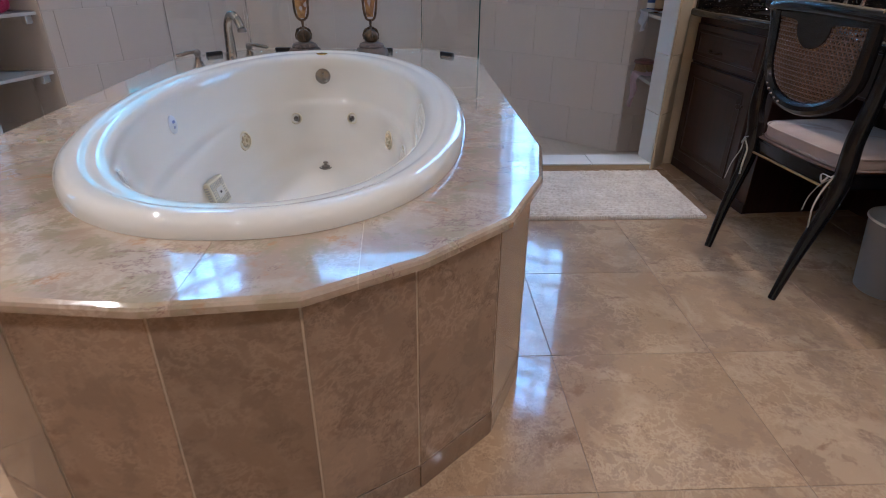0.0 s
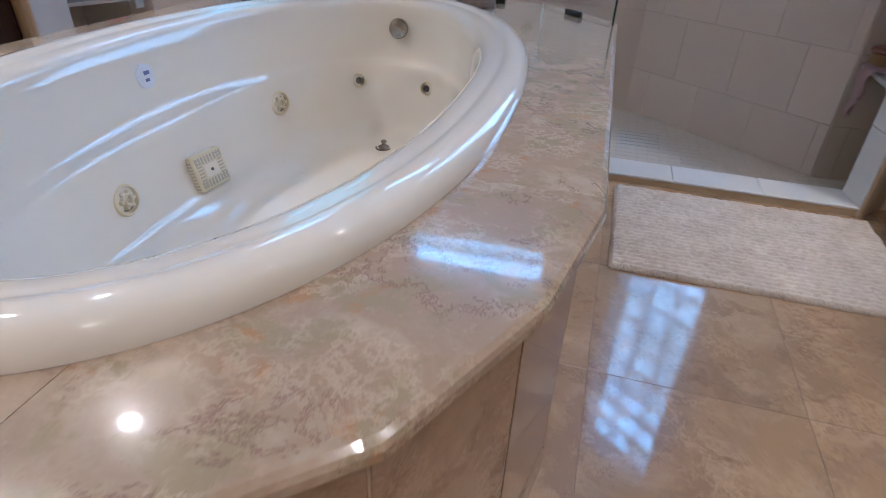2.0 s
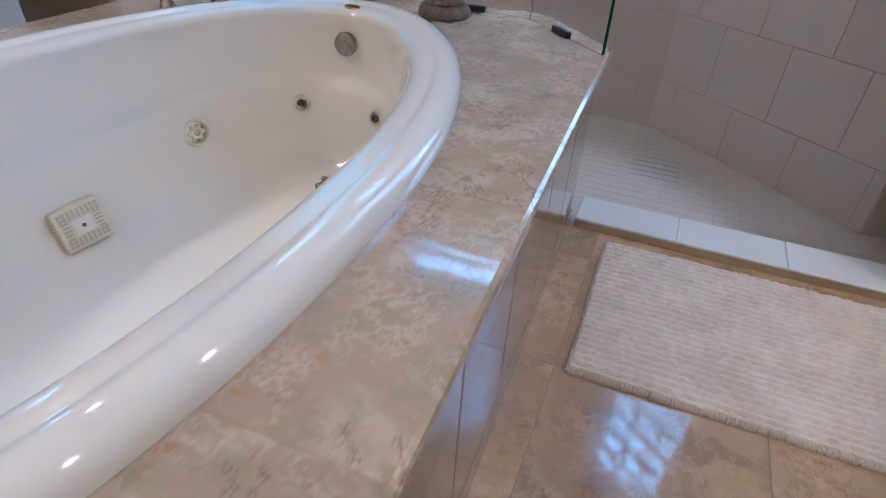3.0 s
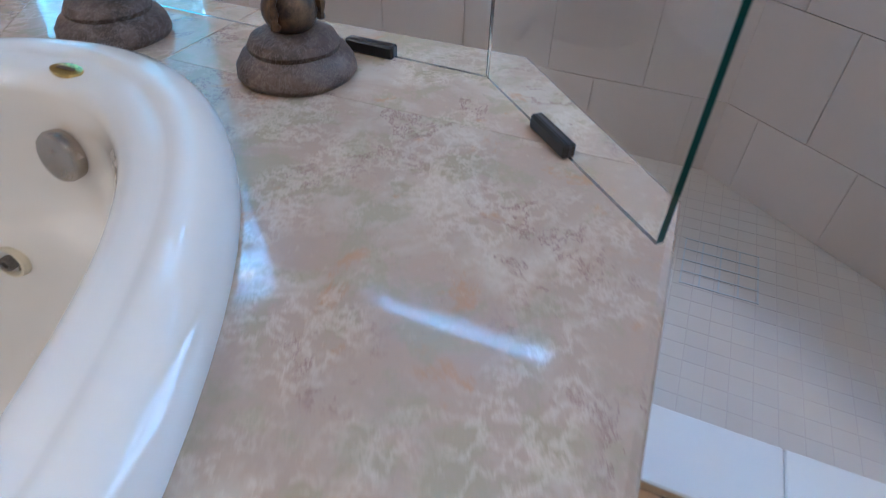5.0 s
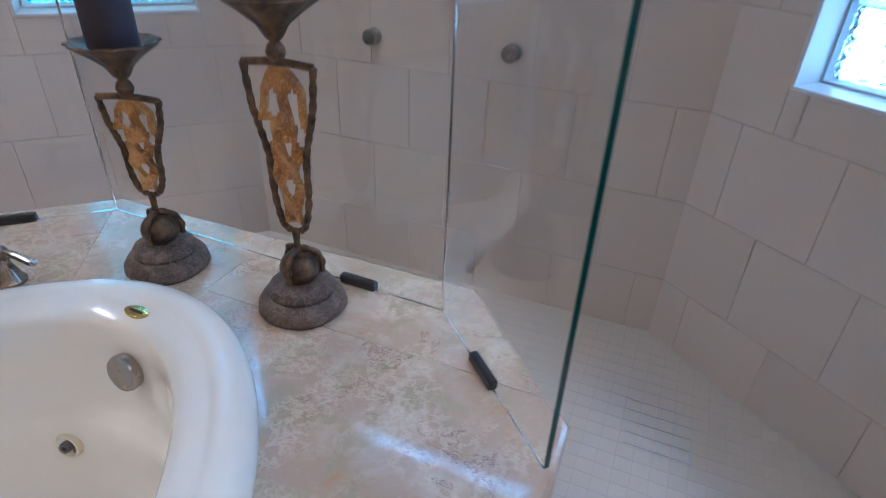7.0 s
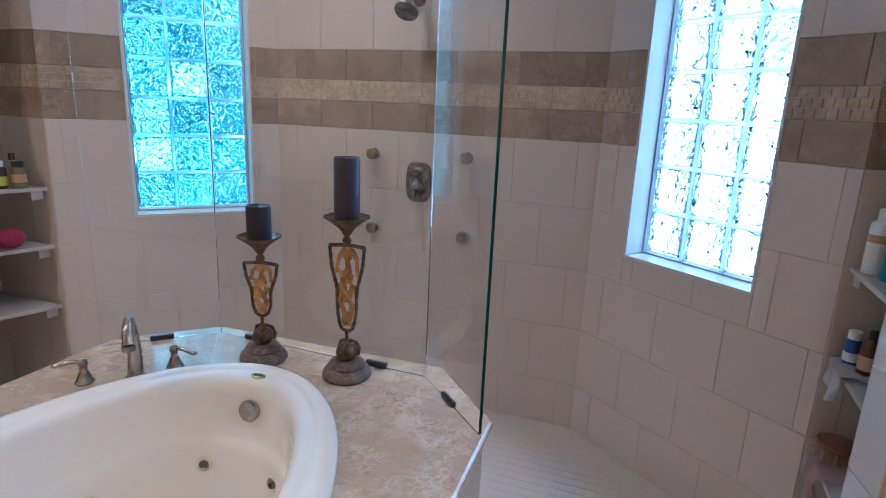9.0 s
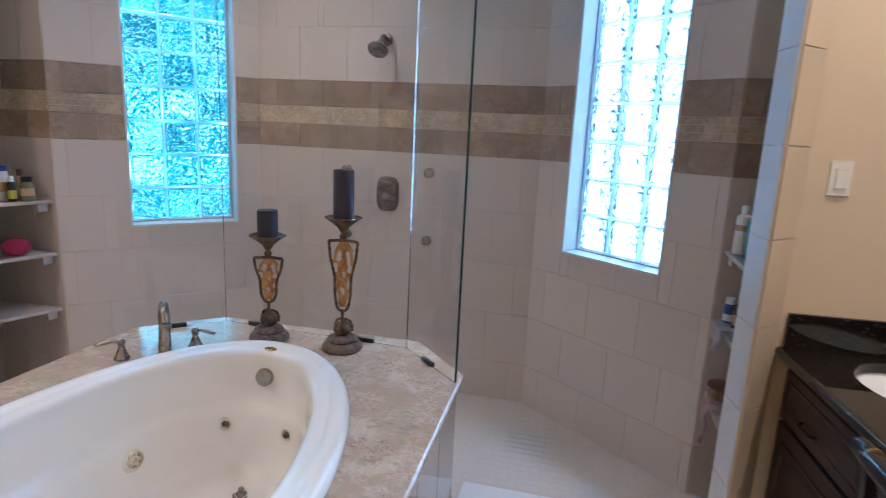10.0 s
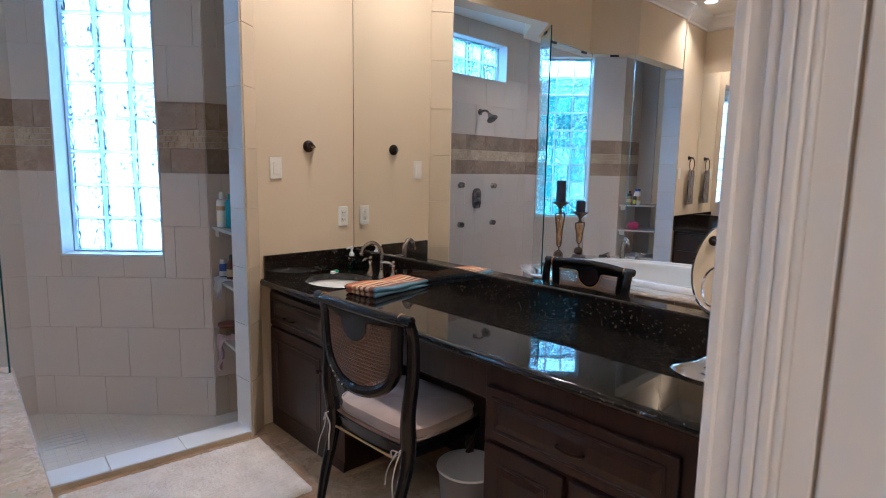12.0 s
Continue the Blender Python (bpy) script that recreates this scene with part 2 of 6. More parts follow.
GOLD = metalm("gold_badge", (0.65, 0.48, 0.14), 0.2)
GRANITE = granite("black_granite")
CABINET = wood("dark_cherry", (0.011, 0.0042, 0.003), (0.034, 0.0125, 0.0078), 0.30)
LACQUER = paint("black_lacquer", (0.006, 0.006, 0.007), 0.16, 0.1, 0.02)
GILT = metalm("gilt_trim", (0.42, 0.25, 0.09), 0.4)
CANE = fabric("dark_cane", (0.16, 0.074, 0.032), (0.085, 0.04, 0.018), 0.6, 120)
CUSHION = fabric("cushion_cotton", (0.41, 0.315, 0.265), (0.33, 0.255, 0.21), 0.9, 160, 0.35)
TIE = fabric("tie_tape", (0.50, 0.44, 0.37))
RUG = fabric("rug_cotton", (0.66, 0.58, 0.49), (0.52, 0.44, 0.36), 1.0, 260, 0.6)
MIRROR = material("mirror_silver", 0.0, 1.0, (0.93, 0.94, 0.93))[0]
PORCELAIN = paint("white_porcelain", (0.82, 0.80, 0.75), 0.08, 0.01, 0.0)
PLATE = paint("switch_plastic", (0.76, 0.72, 0.62), 0.35, 0.02, 0.0)
DARK_BRONZE = metalm("dark_bronze", (0.06, 0.045, 0.035), 0.35)
CANDLE = paint("navy_candle_wax", (0.030, 0.024, 0.036), 0.45, 0.15, 0.1, 30)
RESIN = stone("amber_resin", (0.20, 0.085, 0.02), (0.40, 0.20, 0.05), (0.56, 0.34, 0.11), (0.12, 0.045, 0.012), scale=18, rough=(0.3, 0.5), bumpy=0.3)
BASE_STONE = stone("candlestick_base", (0.055, 0.034, 0.024), (0.10, 0.066, 0.046), (0.18, 0.125, 0.09), (0.30, 0.23, 0.175), scale=30, rough=(0.35, 0.6), veins=0.8, bumpy=0.6)
LIT = glow("lamp_disc", 26.0, [(0.0, (1.0, 0.86, 0.66)), (1.0, (1.0, 0.86, 0.66))])
SKY_RIGHT = glow("daylight_right", DAY_RIGHT, [(0.38, (0.035, 0.062, 0.066)), (0.47, (0.065, 0.105, 0.115)), (0.57, (0.55, 0.70, 0.80))], 6.0, 2.70, 4.0)
SKY_LEFT = glow("daylight_left", DAY_LEFT, [(0.44, (0.003, 0.025, 0.028)), (0.52, (0.012, 0.09, 0.097)), (0.565, (0.05, 0.27, 0.29)), (0.605, (0.55, 0.92, 0.95))], 7.0, 2.58, 3.4)
SKY_BACK = glow("daylight_back", DAY_BACK, [(0.42, (0.04, 0.16, 0.17)), (0.5, (0.20, 0.52, 0.64)), (0.6, (0.6, 0.88, 1.0))], 7.0, 2.84, 6.0)


# ---- mesh helpers ----
def thing(name, m=None, label="", category="", group="", kind=""):
    ob = new(name)
    if m is not None:
        ob.matrix_basis = m
    return tagged(ob, label, category, group, kind)


def finish(bm, name, mats, smooth=35):
    me = bpy.data.meshes.new(name)
    bmesh.ops.recalc_face_normals(bm, faces=bm.faces)
    bm.to_mesh(me)
    bm.free()
    for m in (mats if isinstance(mats, (list, tuple)) else (mats,)):
        me.materials.append(m)
    if smooth:
        me.polygons.foreach_set("use_smooth", [True] * len(me.polygons))
        me.set_sharp_from_angle(angle=radians(smooth))
    return me


def part(name, bm, mat, parent, label="", kind="", smooth=35, m=None):
    ob = new(name, finish(bm, name, mat, smooth))
    ob.parent = parent
    if m is not None:
        ob.matrix_basis = m
    return tagged(ob, label, "", "", kind)


def solid(name, bm, mat, label="", category="", group="", kind="", smooth=35, m=None):
    ob = new(name, finish(bm, name, mat, smooth))
    if m is not None:
        ob.matrix_basis = m
    return tagged(ob, label, category, group, kind)


def box(bm, x0, x1, y0, y1, z0, z1, bevel=0.0, seg=1):
    r = bmesh.ops.create_cube(bm, size=1.0)
    for v in r["verts"]:
        v.co = Vector(((x0 + x1) / 2 + v.co.x * (x1 - x0), (y0 + y1) / 2 + v.co.y * (y1 - y0), (z0 + z1) / 2 + v.co.z * (z1 - z0)))
    if bevel:
        es = list({e for v in r["verts"] for e in v.link_edges})
        bmesh.ops.bevel(bm, geom=es, offset=bevel, segments=seg, affect="EDGES", profile=0.5)
    return bm


def boxes(*specs, bevel=0.0, seg=1):
    bm = bmesh.new()
    for s in specs:
        box(bm, *s, bevel=bevel, seg=seg)
    return bm


def rings(bm, loops, cap=(True, True), closed=True):
    """Skin a list of equal loops of points."""
    vs = [[bm.verts.new(p) for p in lp] for lp in loops]
    n = len(vs[0])
    for a, b in zip(vs, vs[1:]):
        for i in range(n if closed else n - 1):
            j = (i + 1) % n
            bm.faces.new((a[i], a[j], b[j], b[i]))
    if closed and cap[0]:
        bm.faces.new(vs[0][::-1])
    if closed and cap[1]:
        bm.faces.new(vs[-1])
    return bm


def lathe(profile, n=32, at=(0, 0, 0), wobble=None, bm=None):
    bm = bm or bmesh.new()
    loops = []
    for r, z in profile:
        lp = []
        for i in range(n):
            a = 2 * math.pi * i / n
            k = wobble(a, z) if wobble else 1.0
            lp.append((at[0] + r * k * math.cos(a), at[1] + r * k * math.sin(a), at[2] + z))
        loops.append(lp)
    return rings(bm, loops)


def tube(points, radius, n=10, bm=None, flat=1.0, closed=False):
    bm = bm or bmesh.new()
    pts = [Vector(p) for p in points]
    rad = radius if isinstance(radius, (list, tuple)) else [radius] * len(pts)
    loops, up = [], None
    m = len(pts)
    for i, p in enumerate(pts):
        a = pts[(i - 1) % m] if closed else pts[max(i - 1, 0)]
        b = pts[(i + 1) % m] if closed else pts[min(i + 1, m - 1)]
        d = (b - a).normalized()
        if up is None:
            up = Vector((0, 0, 1)) if abs(d.z) < 0.9 else Vector((1, 0, 0))
        side = d.cross(up).normalized()
        up = side.cross(d).normalized()
        loops.append([p + side * (rad[i] * math.cos(2 * math.pi * k / n)) + up * (rad[i] * flat * math.sin(2 * math.pi * k / n)) for k in range(n)])
    if closed:
        loops.append(loops[0])
        rings(bm, loops, cap=(False, False))
        bmesh.ops.remove_doubles(bm, verts=bm.verts, dist=1e-6)
        return bm
    return rings(bm, loops)


def curve_pts(ctrl, n=24):
    """A Catmull-Rom line through the points."""
    c = [Vector(p) for p in ctrl]
    c = [2 * c[0] - c[1]] + c + [2 * c[-1] - c[-2]]
    out = []
    segs = len(c) - 3
    for k in range(n + 1):
        u = k / n * segs
        i = min(int(u), segs - 1)
        f = u - i
        p0, p1, p2, p3 = c[i:i + 4]
        out.append(0.5 * ((2 * p1) + (p2 - p0) * f + (2 * p0 - 5 * p1 + 4 * p2 - p3) * f * f + (3 * p1 - p0 - 3 * p2 + p3) * f ** 3))
    return out


def prism(poly, z0, z1, bevel=0.0, bm=None):
    bm = bm or bmesh.new()
    lo = [bm.verts.new((x, y, z0)) for x, y in poly]
    hi = [bm.verts.new((x, y, z1)) for x, y in poly]
    n = len(poly)
    fs = [bm.faces.new(lo[::-1]), bm.faces.new(hi)]
    for i in range(n):
        fs.append(bm.faces.new((lo[i], lo[(i + 1) % n], hi[(i + 1) % n], hi[i])))
    if bevel:
        es = list({e for f in fs for e in f.edges})
        bmesh.ops.bevel(bm, geom=es, offset=bevel, segments=2, affect="EDGES")
    return bm


def disc_mesh(r, n=24):
    bm = bmesh.new()
    bmesh.ops.create_circle(bm, cap_ends=True, radius=r, segments=n)
    return bm


def wall_frame(p0, p1):
    """Local frame of a wall: x along it from p0 to p1, y into the room on its left, z up."""
    d = Vector((p1[0] - p0[0], p1[1] - p0[1], 0))
    return Matrix.Translation((p0[0], p0[1], 0)) @ Matrix.Rotation(math.atan2(d.y, d.x), 4, "Z"), d.length


PIECES = {}


def piece_mesh(w, h, d, mat, bev=0.0022):
    """A tile lying in the local xz plane, its back at y = 0."""
    key = (round(w, 3), round(h, 3), round(d, 4), mat.name)
    if key not in PIECES:
        bm = bmesh.new()
        b = min(bev, w / 4, h / 4)
        lo = [(-w / 2, 0, -h / 2), (w / 2, 0, -h / 2), (w / 2, 0, h / 2), (-w / 2, 0, h / 2)]
        mid = [(x, d - b, z) for x, _, z in lo]
        top = [(x - math.copysign(b, x), d, z - math.copysign(b, z)) for x, _, z in lo]
        rings(bm, [lo, mid, top], cap=(False, True))
        PIECES[key] = finish(bm, "tile", mat, 0)
    return PIECES[key]


def cut(rect, hole):
    x0, x1, z0, z1 = rect
    if not hole:
        return [rect]
    a0, a1, b0, b1 = hole
    if x1 <= a0 or x0 >= a1 or z1 <= b0 or z0 >= b1:
        return [rect]
    out = []
    if x0 < a0:
        out.append((x0, a0, z0, z1))
    if x1 > a1:
        out.append((a1, x1, z0, z1))
    if z0 < b0:
        out.append((max(x0, a0), min(x1, a1), z0, b0))
    if z1 > b1:
        out.append((max(x0, a0), min(x1, a1), b1, z1))
    return [r for r in out if r[1] - r[0] > 0.012 and r[3] - r[2] > 0.012]


ROWS_LOW = [-0.145, 0.170, 0.485, 0.800, 1.115, 1.434]
ROWS_HIGH = [1.845, 2.160, 2.475, 2.790, 3.0]


def tile_wall(parent, length, low, high, hole=None, width=0.315, mat=None, bands=True, shift=0.0, joint=0.0017, y=0.0):
    rects = []
    rows = [(a, b, mat or WALL_TILE, width) for a, b in zip(ROWS_LOW, ROWS_LOW[1:])] + [(a, b, mat or WALL_TILE, width) for a, b in zip(ROWS_HIGH, ROWS_HIGH[1:])]
    if bands:
        rows += [(1.434, 1.580, BAND_STONE, 0.315), (1.688, 1.845, BAND_STONE, 0.315)]
    else:
        rows += [(1.434, 1.64, mat or WALL_TILE, width), (1.64, 1.845, mat or WALL_TILE, width)]
    for k, (za, zb, m, w) in enumerate(rows):
        za, zb = max(za, low), min(zb, high)
        if zb - za < 0.012:
            continue
        x = -w * (0.5 if k % 2 else 0.0) + shift - w
        while x < length:
            a, b = max(x, 0.0), min(x + w, length)
            x += w
            if b - a > 0.012:
                rects += [(r, m) for r in cut((a, b, za, zb), hole)]
    for (a, b, za, zb), m in rects:
        ob = new("tile", piece_mesh(b - a - joint, zb - za - joint, 0.0045, m, 0.0012))
        ob.parent = parent
        ob.matrix_basis = Matrix.Translation(((a + b) / 2, y, (za + zb) / 2))
    if bands:
        bm = bmesh.new()
        for r in range(3):
            x = -0.02 * r
            while x < length:
                w = 0.036
                a, b, za, zb = max(x, 0), min(x + w, length), 1.582 + r * 0.035, 1.582 + r * 0.035 + 0.034
                x += w
                for q in (cut((a, b, za, zb), hole) if b - a > 0.012 else []):
                    box(bm, q[0] + 0.001, q[1] - 0.001, y, y + 0.006 + random.uniform(0, 0.002), q[2] + 0.001, q[3] - 0.001)
        if bm.verts:
            part("mosaic_band", bm, MOSAIC_STONE, parent, "small tan stone mosaic strip", "stuff", 0)
        else:
            bm.free()


def wall(name, p0, p1, low, high, thick, mat, hole=None, label=""):
    m, length = wall_frame(p0, p1)
    bm = bmesh.new()
    for r in (cut((0, length, low, high), hole) if hole else [(0, length, low, high)]):
        box(bm, r[0], r[1], -thick, 0, r[2], r[3])
    return solid(name, bm, mat, label, "wall", "", "structure", 0, m), length


# ---- large structure: plan ----
DECK, CEIL, SHOWER_CEIL, HEAD, SHOWER_Z = 0.622, 3.30, 3.0, 2.62, -0.08
TURN_R = 3.7
CORNER = (2.555, 3.503)
V = pose(CORNER[0], CORNER[1], 0, 0, 0, TURN_R)


def vplan(x, y):
    p = V @ Vector((x, y, 0))
    return (p.x, p.y)


BACK_L, BACK_R = (-0.865, 4.63), (0.935, 4.63)
Q_R, Q_L = (1.805, 3.935), (-1.645, 3.815)
JAMB_R, JAMB_L = (1.815, 3.36), (-1.79, 3.20)
JAMB_RI = (1.795, 3.515)

# floors
floor = solid("floor", boxes((-2.75, 2.9, -1.6, 3.239, -0.05, -0.0015), (0.70, 2.9, 3.2395, 3.366, -0.05, -0.0015), (1.80, 2.9, 3.3665, 3.60, -0.05, -0.0015)), FLOOR_GROUT, "polished tan travertine tile floor", "floor", "", "structure", 0)
shower_floor = solid("shower_floor", boxes((-2.3, 2.3, 3.2, 4.75, SHOWER_Z - 0.05, SHOWER_Z - 0.0005)), SHOWER_GROUT, "small beige mosaic tile shower floor", "floor", "", "structure", 0)
# shower walls
wall_back, len_b = wall("wall_shower_back", BACK_R, BACK_L, SHOWER_Z - 0.05, SHOWER_CEIL, 0.14, GROUT, (0.335, 1.395, 2.43, 2.83), "beige tiled shower wall with a brown stone band")
wall_right, len_r = wall("wall_shower_right", Q_R, BACK_R, SHOWER_Z - 0.05, SHOWER_CEIL, 0.14, GROUT, (0.275, 0.897, 0.928, 2.79), "beige tiled angled shower wall with a glass block window")
wall_left, len_l = wall("wall_shower_left", BACK_L, Q_L, SHOWER_Z - 0.05, SHOWER_CEIL, 0.14, GROUT, (0.148, 0.772, 0.928, 2.79), "beige tiled angled shower wall with a glass block window")
# niche walls
niche_rb, len_nr = wall("wall_niche_right", (2.20, 3.96), Q_R, SHOWER_Z - 0.05, SHOWER_CEIL, 0.1, GROUT, None, "beige tiled niche wall")
niche_lb, len_nl = wall("wall_niche_left", Q_L, (-2.15, 3.83), SHOWER_Z - 0.05, SHOWER_CEIL, 0.1, GROUT, None, "beige tiled niche wall")
wall("wall_niche_right_side", (2.20, 3.685), (2.20, 3.96), SHOWER_Z - 0.05, SHOWER_CEIL, 0.1, GROUT)
wall("wall_niche_left_side", (-2.15, 3.83), (-2.15, 3.625), SHOWER_Z - 0.05, SHOWER_CEIL, 0.1, GROUT)
# end walls with the shower jambs
EDGE_R = vplan(-0.635, 0.0)
FAR_R, FAR_RB = vplan(0.14, 0.0), vplan(0.14, 0.16)
solid("wall_end_right", prism([JAMB_R, EDGE_R, FAR_R, FAR_RB, (2.20, 3.68), (2.20, 3.64), JAMB_RI], -0.1, CEIL), WALL_PAINT, "cream painted end wall beside the shower", "wall", "", "structure", 0)
solid("wall_end_left", prism([(-1.785, 3.40), (-2.15, 3.42), (-2.15, 3.62), (-2.75, 3.62), (-2.75, 3.24), (-1.88, 3.24), JAMB_L], -0.1, CEIL), WALL_PAINT, "cream painted end wall beside the shower", "wall", "", "structure", 0)
# vanity walls, front wall, rooms behind
solid("wall_vanity_right", boxes((0.0, 0.14, -5.3, -0.001, -0.05, CEIL)), WALL_PAINT, "cream painted wall behind the vanity", "wall", "", "structure", 0, V)
solid("wall_vanity_left", boxes((-2.65, -2.50, -1.6, 3.239, -0.05, CEIL)), WALL_PAINT, "cream painted wall behind the vanity", "wall", "", "structure", 0)
solid("wall_front_right", boxes((1.662, 2.80, 0.66, 0.80, 0.0, CEIL)), WALL_PAINT, "cream painted wall beside the doorway", "wall", "", "structure", 0)
solid("wall_front_left", boxes((-2.499, -0.95, 0.66, 0.80, 0.0, CEIL)), WALL_PAINT, "cream painted wall beside the doorway", "wall", "", "structure", 0)
solid("wall_front_head", boxes((-0.949, 1.661, 0.66, 0.80, 2.45, CEIL)), WALL_PAINT, "cream painted wall above the doorway", "wall", "", "structure", 0)
solid("wall_bedroom", boxes((-2.75, 2.95, -1.75, -1.6, -0.05, CEIL)), WALL_PAINT, "cream painted far wall of the next room", "wall", "", "structure", 0)
# header over the shower opening and ceilings
inner = [(1.815, 3.365), (0.83, 3.25), (0.50, 3.575), (-0.43, 3.60), (-0.75, 3.25), (-1.79, 3.21)]
outer = [(-1.785, 3.36), (-0.80, 3.385), (-0.48, 3.72), (0.54, 3.70), (0.88, 3.385), (1.795, 3.51)]
solid("shower_header", prism(inner + outer, HEAD, CEIL), WALL_PAINT, "cream painted header above the shower glass", "header", "", "structure", 0)
solid("ceiling", boxes((-2.75, 2.95, -1.75, 3.8, CEIL, CEIL + 0.08)), CEILING_PAINT, "white painted ceiling", "ceiling", "", "structure", 0)
solid("shower_ceiling", prism([(-2.3, 3.41), (-0.82, 3.41), (-0.48, 3.73), (0.54, 3.71), (0.89, 3.41), (1.80, 3.52), (2.3, 3.52), (2.3, 4.8), (-2.3, 4.8)], SHOWER_CEIL, SHOWER_CEIL + 0.08), CEILING_PAINT, "white painted shower ceiling", "ceiling", "", "structure", 0)


def crown(name, p0, p1):
    """Crown moulding along the foot of the ceiling; the room on its left."""
    m, length = wall_frame(p0, p1)
    prof = [(0.0, -0.16), (0.018, -0.16), (0.02, -0.135), (0.04, -0.115), (0.05, -0.09), (0.085, -0.05), (0.105, -0.035), (0.108, -0.012), (0.12, 0.0), (0.0, 0.0)]
    bm = bmesh.new()
    rings(bm, [[(x, a, CEIL - 0.001 + b) for a, b in prof] for x in (0, length)])
    return solid(name, bm, WHITE_TRIM, "white painted crown moulding", "moulding", "", "structure", 30, m)


crown("trim_crown_right", vplan(-0.001, -4.0), vplan(-0.001, -0.002))
crown("trim_crown_end_right", vplan(-0.001, -0.001), EDGE_R)
crown("trim_crown_end_left", (-1.88, 3.239), (-2.499, 3.239))
crown("trim_crown_left", (-2.499, 3.238), (-2.499, 0.85))
crown("trim_crown_header", (1.79, 3.361), (0.86, 3.2525))
crown("trim_crown_header_back", (0.48, 3.574), (-0.42, 3.598))
crown("trim_crown_header_left", (-0.78, 3.248), (-1.77, 3.208))


# ---- glass block windows ----
def block_mesh():
    bm = bmesh.new()
    s, d, r = 0.0965, 0.04, 0.012
    loops = []
    for y, k in ((-d, s - r), (-d + 0.004, s - 0.004), (-d + 0.012, s), (d - 0.012, s), (d - 0.004, s - 0.004), (d, s - r)):
        c = []
        for sx, sz, a0 in ((1, 1, 0), (-1, 1, 90), (-1, -1, 180), (1, -1, 270)):
            for a in (0, 45, 90):
                t = radians(a0 + a)
                c.append((sx * (k - r) + r * math.cos(t), y, sz * (k - r) + r * math.sin(t)))
        loops.append(c)
    rings(bm, loops)
    return finish(bm, "glass_block", BLOCK, 50)


BLOCK_ME = block_mesh()


def block_window(name, base, wallob, hole, cols, rows, sky_mat, label, glow_size, joint):
    a0, a1, z0, z1 = hole
    win = thing(name, wallob.matrix_basis, label, "window", "", "structure")
    t = 0.012
    bm = bmesh.new()
    for q in ((a0, a0 + t, z0 + t, z1 - t), (a1 - t, a1, z0 + t, z1 - t), (a0, a1, z0, z0 + t), (a0, a1, z1 - t, z1)):
        box(bm, q[0], q[1], -0.205, 0.0065, q[2], q[3], 0.0015)
    part("window_frame", bm, TRIM_TILE, win, "pale tiled window reveal")
    g = 0.007
    bm = bmesh.new()
    for q in ((a0 + t, a0 + t + g, z0 + t + g, z1 - t - g), (a1 - t - g, a1 - t, z0 + t + g, z1 - t - g), (a0 + t, a1 - t, z0 + t, z0 + t + g), (a0 + t, a1 - t, z1 - t - g, z1 - t)):
        box(bm, q[0], q[1], -0.2, -0.108, q[2], q[3])
    part("window_seal", bm, BLOCK_RIM, win, "grey sealant round the glass blocks")
    X0, X1, Z0, Z1 = a0 + t + g, a1 - t - g, z0 + t + g, z1 - t - g
    pw, ph = (X1 - X0) / cols, (Z1 - Z0) / rows
    bm = bmesh.new()
    for i in range(1, cols):
        box(bm, X0 + i * pw - 0.0075, X0 + i * pw + 0.0075, -0.192, -0.120, Z0, Z1)
    for j in range(1, rows):
        for i in range(cols):
            box(bm, X0 + i * pw + 0.008, X0 + (i + 1) * pw - 0.008, -0.192, -0.120, Z0 + j * ph - 0.0075, Z0 + j * ph + 0.0075)
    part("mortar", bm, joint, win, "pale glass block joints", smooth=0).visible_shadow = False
    for i in range(cols):
        for j in range(rows):
            ob = new("glass_block", BLOCK_ME)
            ob.parent = win
            ob.matrix_basis = Matrix.Translation((X0 + (i + 0.5) * pw, -0.156, Z0 + (j + 0.5) * ph)) @ Matrix.Diagonal(((pw / 2 - 0.0085) / 0.0965, 1, (ph / 2 - 0.0085) / 0.0965, 1))
            ob.visible_shadow = False
    w, h = glow_size
    bm = boxes(((a0 + a1) / 2 - w / 2, (a0 + a1) / 2 + w / 2, -0.72, -0.70, (z0 + z1) / 2 - h / 2, z1 + 0.9))
    solid("backdrop", bm, sky_mat, "bright daylight and foliage outside the window", "backdrop", "", "structure", 0, wallob.matrix_basis)
    return win


block_window("window_1", Q_R, wall_right, (0.275, 0.897, 0.928, 2.79), 3, 9, SKY_RIGHT, "tall glass block window with pale tiled reveal", (1.7, 2.9), MORTAR_DIMMED)
block_window("window_2", BACK_L, wall_left, (0.148, 0.772, 0.928, 2.79), 3, 9, SKY_LEFT, "tall glass block window with pale tiled reveal", (1.7, 2.9), MORTAR)
block_window("window_3", BACK_R, wall_back, (0.335, 1.395, 2.43, 2.83), 4, 2, SKY_BACK, "short high glass block window in the shower wall", (1.6, 1.2), MORTAR)


# ---- recessed ceiling lights ----
def ceiling_light(x, y, z, watts, spread=125):
    e = thing("ceiling_light", pose(x, y, z), "round white recessed ceiling downlight, lit", "ceiling light", "recessed downlights")
    part("trim_ring", lathe([(0.062, -0.001), (0.062, -0.006), (0.07, -0.010), (0.088, -0.007), (0.092, -0.001)], 32), WHITE_TRIM, e)
    part("lens", lathe([(0.0615, -0.001), (0.0615, -0.004)], 24), LIT, e, "glowing lens")
    la = bpy.data.lights.new("downlight", "AREA")
    la.shape, la.size, la.energy, la.color, la.spread = "DISK", 0.11, watts, WARM, radians(spread)
    ob = new("downlight", la)
    ob.parent = e
    ob.matrix_basis = Matrix.Translation((0, 0, -0.012))


